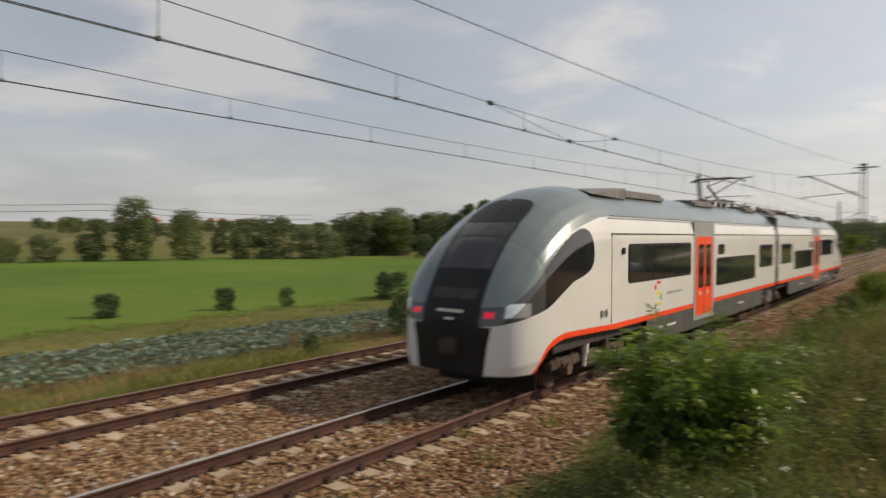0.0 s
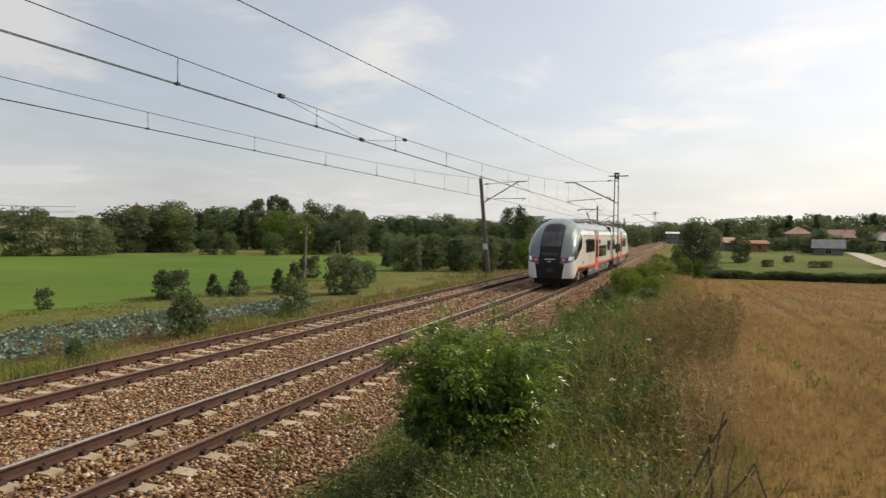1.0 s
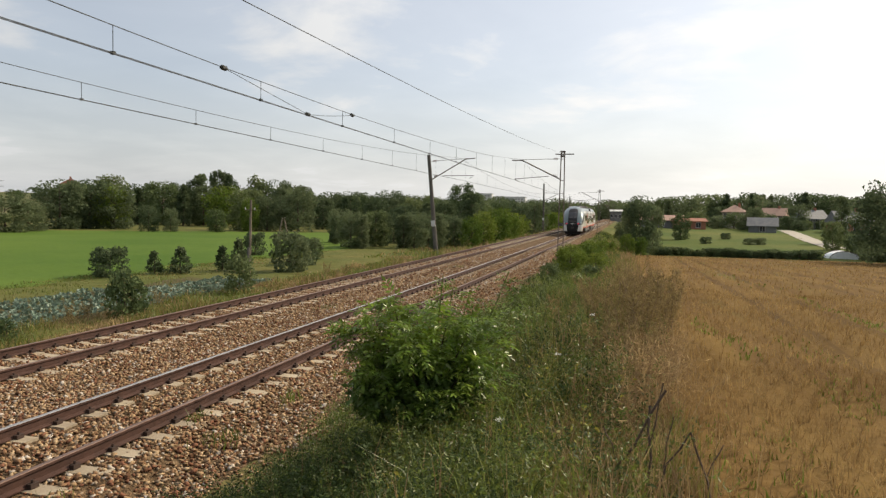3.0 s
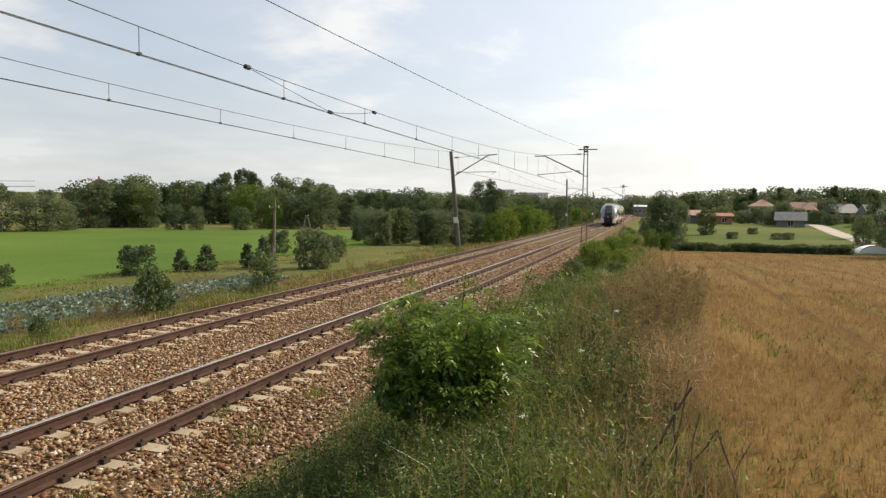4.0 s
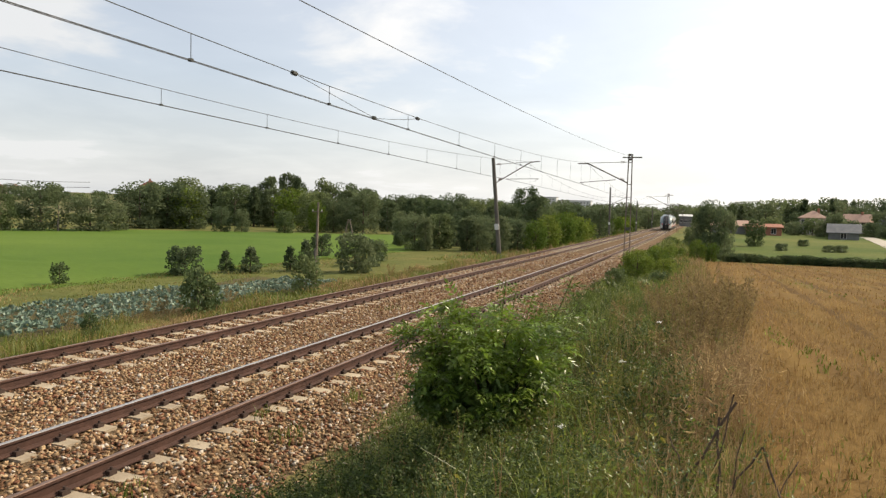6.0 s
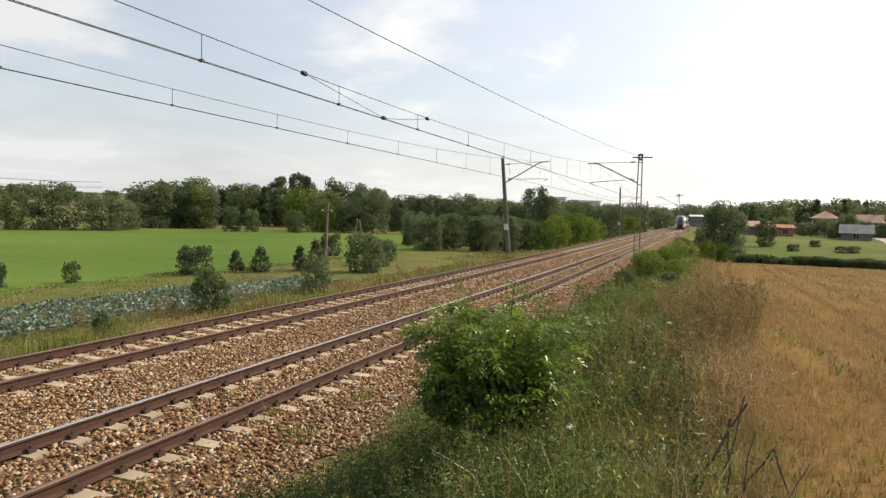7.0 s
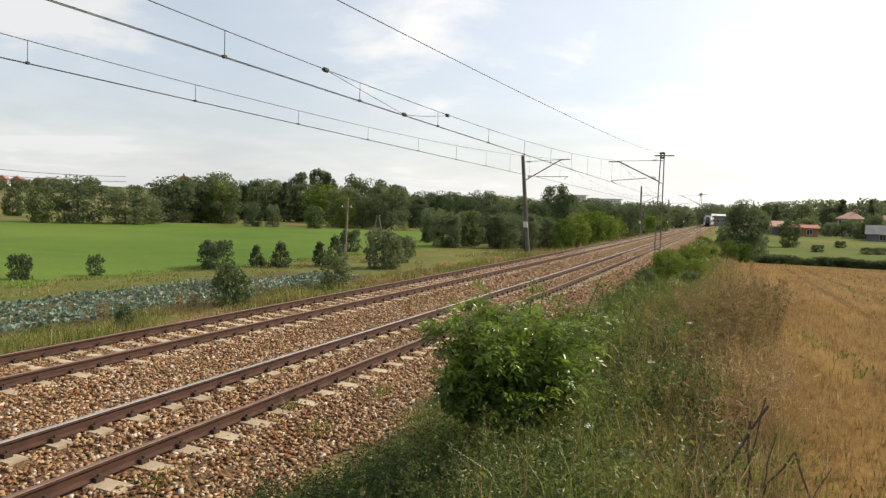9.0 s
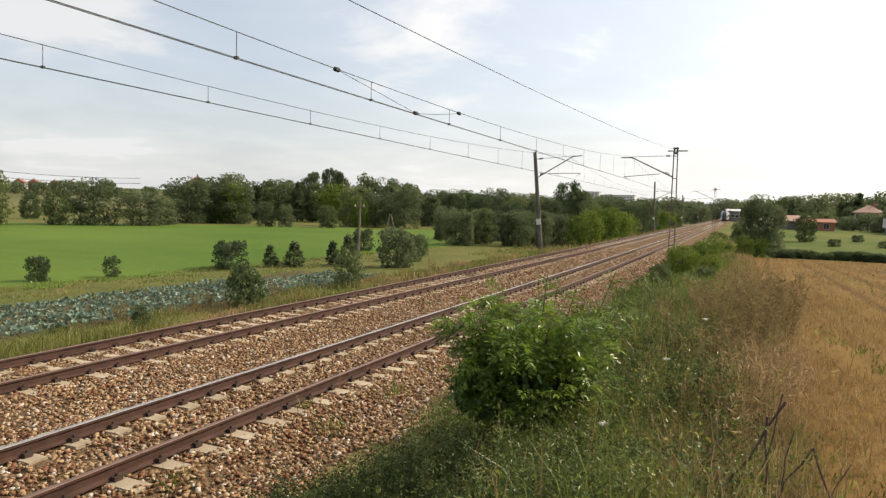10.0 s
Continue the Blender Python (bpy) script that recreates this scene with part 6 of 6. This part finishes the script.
# ---------------------------------------------------------------- poles and houses
def wooden_pole(x, y, h, braced=False):
    z = float(ground_z(x, y))
    t = thing("utility_pole", "weathered wooden pole with insulators beside the meadow" if not braced else "braced wooden pole standing in the meadow", "pole", "utility poles", at=(x, y, z))
    if braced:
        for s in (-1, 1):
            part("leg", rod(bmesh.new(), (s * 1.0, 0, -0.3), (s * 0.12, 0, h), 0.12, 0.09), M["pole"], t)
        part("brace", rod(bmesh.new(), (-0.6, 0, h * 0.42), (0.6, 0, h * 0.42), 0.06), M["pole"], t)
    else:
        part("pole", rod(bmesh.new(), (0, 0, -0.4), (0.12, 0, h), 0.085, 0.06, seg=10), M["pole"], t)
        bm = bmesh.new()
        rod(bm, (0.03, -0.12, -0.4), (0.03, -0.12, h * 0.45), 0.09, 0.08, seg=8)
        part("stub", bm, M["concrete"], t, "concrete footing post")
        part("cross_arm", box(bmesh.new(), (-0.3, -0.03, h - 0.6), (0.45, 0.03, h - 0.55)), M["pole"], t)
    for s in (-0.6, 0.9):
        part("insulator", rod(bmesh.new(), (s * 0.4 if not braced else s * 0.3, 0, h - 0.56 if not braced else h), (s * 0.4 if not braced else s * 0.3, 0, h - 0.44 if not braced else h + 0.15), 0.035, 0.02), M["plate"], t)
    return t


wooden_pole(-20.9, 34.7, 5.0)
wooden_pole(-47.5, 88.0, 3.3, True)
wooden_pole(-98.0, 82.0, 4.2)
for dz in (0.0, 0.3):
    ys = np.linspace(-60, 90, 60)
    o = mesh_object("overhead_cable", *tube(np.stack([-100 + (ys - 90) * 0.02, ys, 6.5 + dz * 3 - 0.9 * np.sin((ys % 50) / 50 * math.pi)], -1), 0.035, 4), M["wire"], None, "thin dark power cable over the meadow")
    tagged(o, category="cable")


def house(x, y, w, d, h, roof_h, wall, roof, label, turn=0.0, hip=False, rows=2, cols=3, chimney=True, base=None, category="house"):
    z = float(ground_z(x, y)) if base is None else base
    t = thing("house", label, category, "buildings", at=(x, y, z))
    t.rotation_euler = (0, 0, radians(turn))
    part("wall", box(bmesh.new(), (-w / 2, -d / 2, -1.5), (w / 2, d / 2, h)), M[wall], t)
    bm = bmesh.new()
    e = 0.45
    a, b = w / 2 + e, d / 2 + e
    i = b * 0.9 if hip else 0.0
    top = [(-a + i, 0, h + roof_h), (a - i, 0, h + roof_h)]
    low = [(-a, -b, h - 0.1), (a, -b, h - 0.1), (a, b, h - 0.1), (-a, b, h - 0.1)]
    vs = [bm.verts.new(p) for p in low + top + [(p[0], p[1], p[2] - 0.18) for p in low]]
    for q in ((0, 1, 5, 4), (2, 3, 4, 5), (1, 2, 5), (3, 0, 4), (6, 7, 1, 0), (7, 8, 2, 1), (8, 9, 3, 2), (9, 6, 0, 3), (9, 8, 7, 6)):
        bm.faces.new([vs[k] for k in q])
    part("roof", bm, M[roof], t)
    if chimney:
        part("chimney", box(bmesh.new(), (w * 0.15, -0.3, h + roof_h * 0.4), (w * 0.15 + 0.6, 0.3, h + roof_h + 0.7), 0.03), M["brick"], t)
    for r in range(rows):
        for c in range(cols):
            cx, cz = -w / 2 + w * (c + 0.5) / cols, h * (r + 0.5) / rows
            win = part("window", box(bmesh.new(), (cx - 0.62, -d / 2 - 0.06, cz - 0.75), (cx + 0.62, -d / 2 + 0.02, cz + 0.7), 0.02), M["wall_white"], t, "white framed window")
            for s in (-1, 1):
                part("pane", box(bmesh.new(), (cx + s * 0.29 - 0.25, -d / 2 - 0.08, cz - 0.62), (cx + s * 0.29 + 0.25, -d / 2 - 0.04, cz + 0.6)), M["pane"], win)
    return t


def build_village():
    def at(b, d):
        return polar(b, d)
    house(*at(-8.2, 218), 6.2, 6.4, 4.9, 1.9, "wall_cream", "roof_pale", "cream two-storey house with a pale red hipped roof", -12, True)
    house(*at(-4.9, 190), 7.4, 6, 2.2, 0.7, "brick", "brick", "long low red brick barn", 4, rows=1, cols=2, chimney=False, category="barn")
    house(*at(-2.8, 196), 11, 6, 2.2, 1.3, "wall_grey", "roof_pale", "long low grey shed with a pale roof", 2, rows=1, cols=3, chimney=False, category="shed")
    house(*at(-10.2, 180), 6.0, 6, 1.6, 1.9, "wall_grey", "roof_grey", "grey shed with a dark sheet roof", -10, rows=1, cols=1, chimney=False, category="shed")
    house(*at(-11.0, 250), 6.8, 7, 3.6, 2.4, "wall_white", "roof_pale", "white house with a pale tiled roof", -20)
    house(*at(-13.4, 235), 7, 7, 3.2, 2.6, "wall_grey", "roof_grey", "grey house with a dark roof", 20)
    house(*at(-15.9, 190), 7.5, 7, 2.8, 2.6, "brick", "roof_grey", "brick farmhouse with a dark grey roof", 8)
    house(*at(-9.9, 300), 8, 7, 4.2, 2.6, "wall_white", "roof_red", "white house with a red roof", 10)
    house(*at(0.75, 330), 5.2, 6, 4.8, 0.7, "wall_grey", "plate", "low grey building with a white roof edge beside the line", 0, rows=1, cols=3, chimney=False)
    # far village on the hill to the left
    for b, d, w, r in ((55.9, 590, "wall_white", "roof_red"), (55.0, 600, "wall_cream", "roof_red"), (53.7, 580, "wall_cream", "roof_red"), (52.7, 560, "wall_white", "roof_pale"), (57.3, 640, "wall_white", "roof_red"), (60.0, 610, "wall_cream", "roof_red"), (62.5, 600, "wall_white", "roof_red")):
        house(*at(b, d), 8.5, 8, 4.4, 2.8, w, r, "distant house with a red roof on the hill", -50, rows=2, cols=3)
    house(*at(43.9, 300), 8, 7, 10.2, 2.2, "wall_white", "roof_red", "house with a red roof among the trees", -42, rows=3)
    # blocks of flats far down the line
    for b, d, w in ((12.0, 900, 34), (9.6, 900, 46)):
        x, y = at(b, d)
        z = float(ground_z(x, y))
        t = thing("apartment_block", "pale grey block of flats far beyond the woods", "apartment block", "buildings", at=(x, y, z))
        part("wall", box(bmesh.new(), (-w / 2, -6, -1), (w / 2, 6, 13)), M["flat_far"], t)
        part("roof", box(bmesh.new(), (-w / 2 - 0.3, -6.3, 13), (w / 2 + 0.3, 6.3, 13.6)), M["wall_grey"], t)
        for r in range(3):
            for c in range(int(w / 4)):
                cx, cz = -w / 2 + 2 + c * 4, 4 + r * 3.2
                part("window", box(bmesh.new(), (cx - 1.1, -6.1, cz - 0.8), (cx + 1.1, -5.95, cz + 0.8)), M["wall_grey"], t)
    # polytunnel at the field's end and the farm road
    x, y = 26.9, 97.0
    z = float(ground_z(x, y))
    t = thing("polytunnel", "white foil greenhouse tunnel at the field's end", "greenhouse", at=(x, y, z))
    n = 14
    a = np.linspace(0, math.pi, n)
    v = [(-math.cos(k) * 1.7, dy, math.sin(k) * 1.0 + 0.06 * math.sin(3 * k + dy)) for dy in (-1.5, -0.5, 0.5, 1.5) for k in a]
    f = [(j * n + i, j * n + i + 1, (j + 1) * n + i + 1, (j + 1) * n + i) for j in range(3) for i in range(n - 1)] + [tuple(range(n)), tuple(range(3 * n, 4 * n))]
    mesh_object("foil", v, f, M["tarp"], t, "sagging white foil")
    for dy in (-1.5, 1.5):
        mesh_object("hoop", *tube([(-math.cos(k) * 1.72, dy, math.sin(k) * 1.02) for k in a], 0.05, 5), M["steel"], t)
    pts = [(32.8, 120), (34.5, 145), (38, 175), (41, 200)]
    v = [(px + s * 1.7, py, float(ground_z(px + s * 1.7, py)) + 0.06) for k in np.linspace(0, 1, 30) for s in (-1, 1)
         for px, py in [(np.interp(k, [0, 0.33, 0.66, 1], [p[0] for p in pts]), np.interp(k, [0, 0.33, 0.66, 1], [p[1] for p in pts]))]]
    f = [(2 * i, 2 * i + 1, 2 * i + 3, 2 * i + 2) for i in range(29)]
    tagged(mesh_object("farm_road", v, f, M["dirt_road"], None, "pale sandy farm road"), category="road", kind="structure")


build_village()


def motions():
    rows = []
    for k in range(101):
        y = TRAIN_Y0 + TRAIN_V * k / 10
        z0, z1 = float(rise(y)), float(rise(y + TRAIN_LEN))
        rows.append((k / 10, pose(NEAR_X, y, z0, math.degrees(math.atan2(z1 - z0, TRAIN_LEN)))))
    walk(train, rows)


TRAIN_Y0, TRAIN_V = 9.85, 28.6
motions()
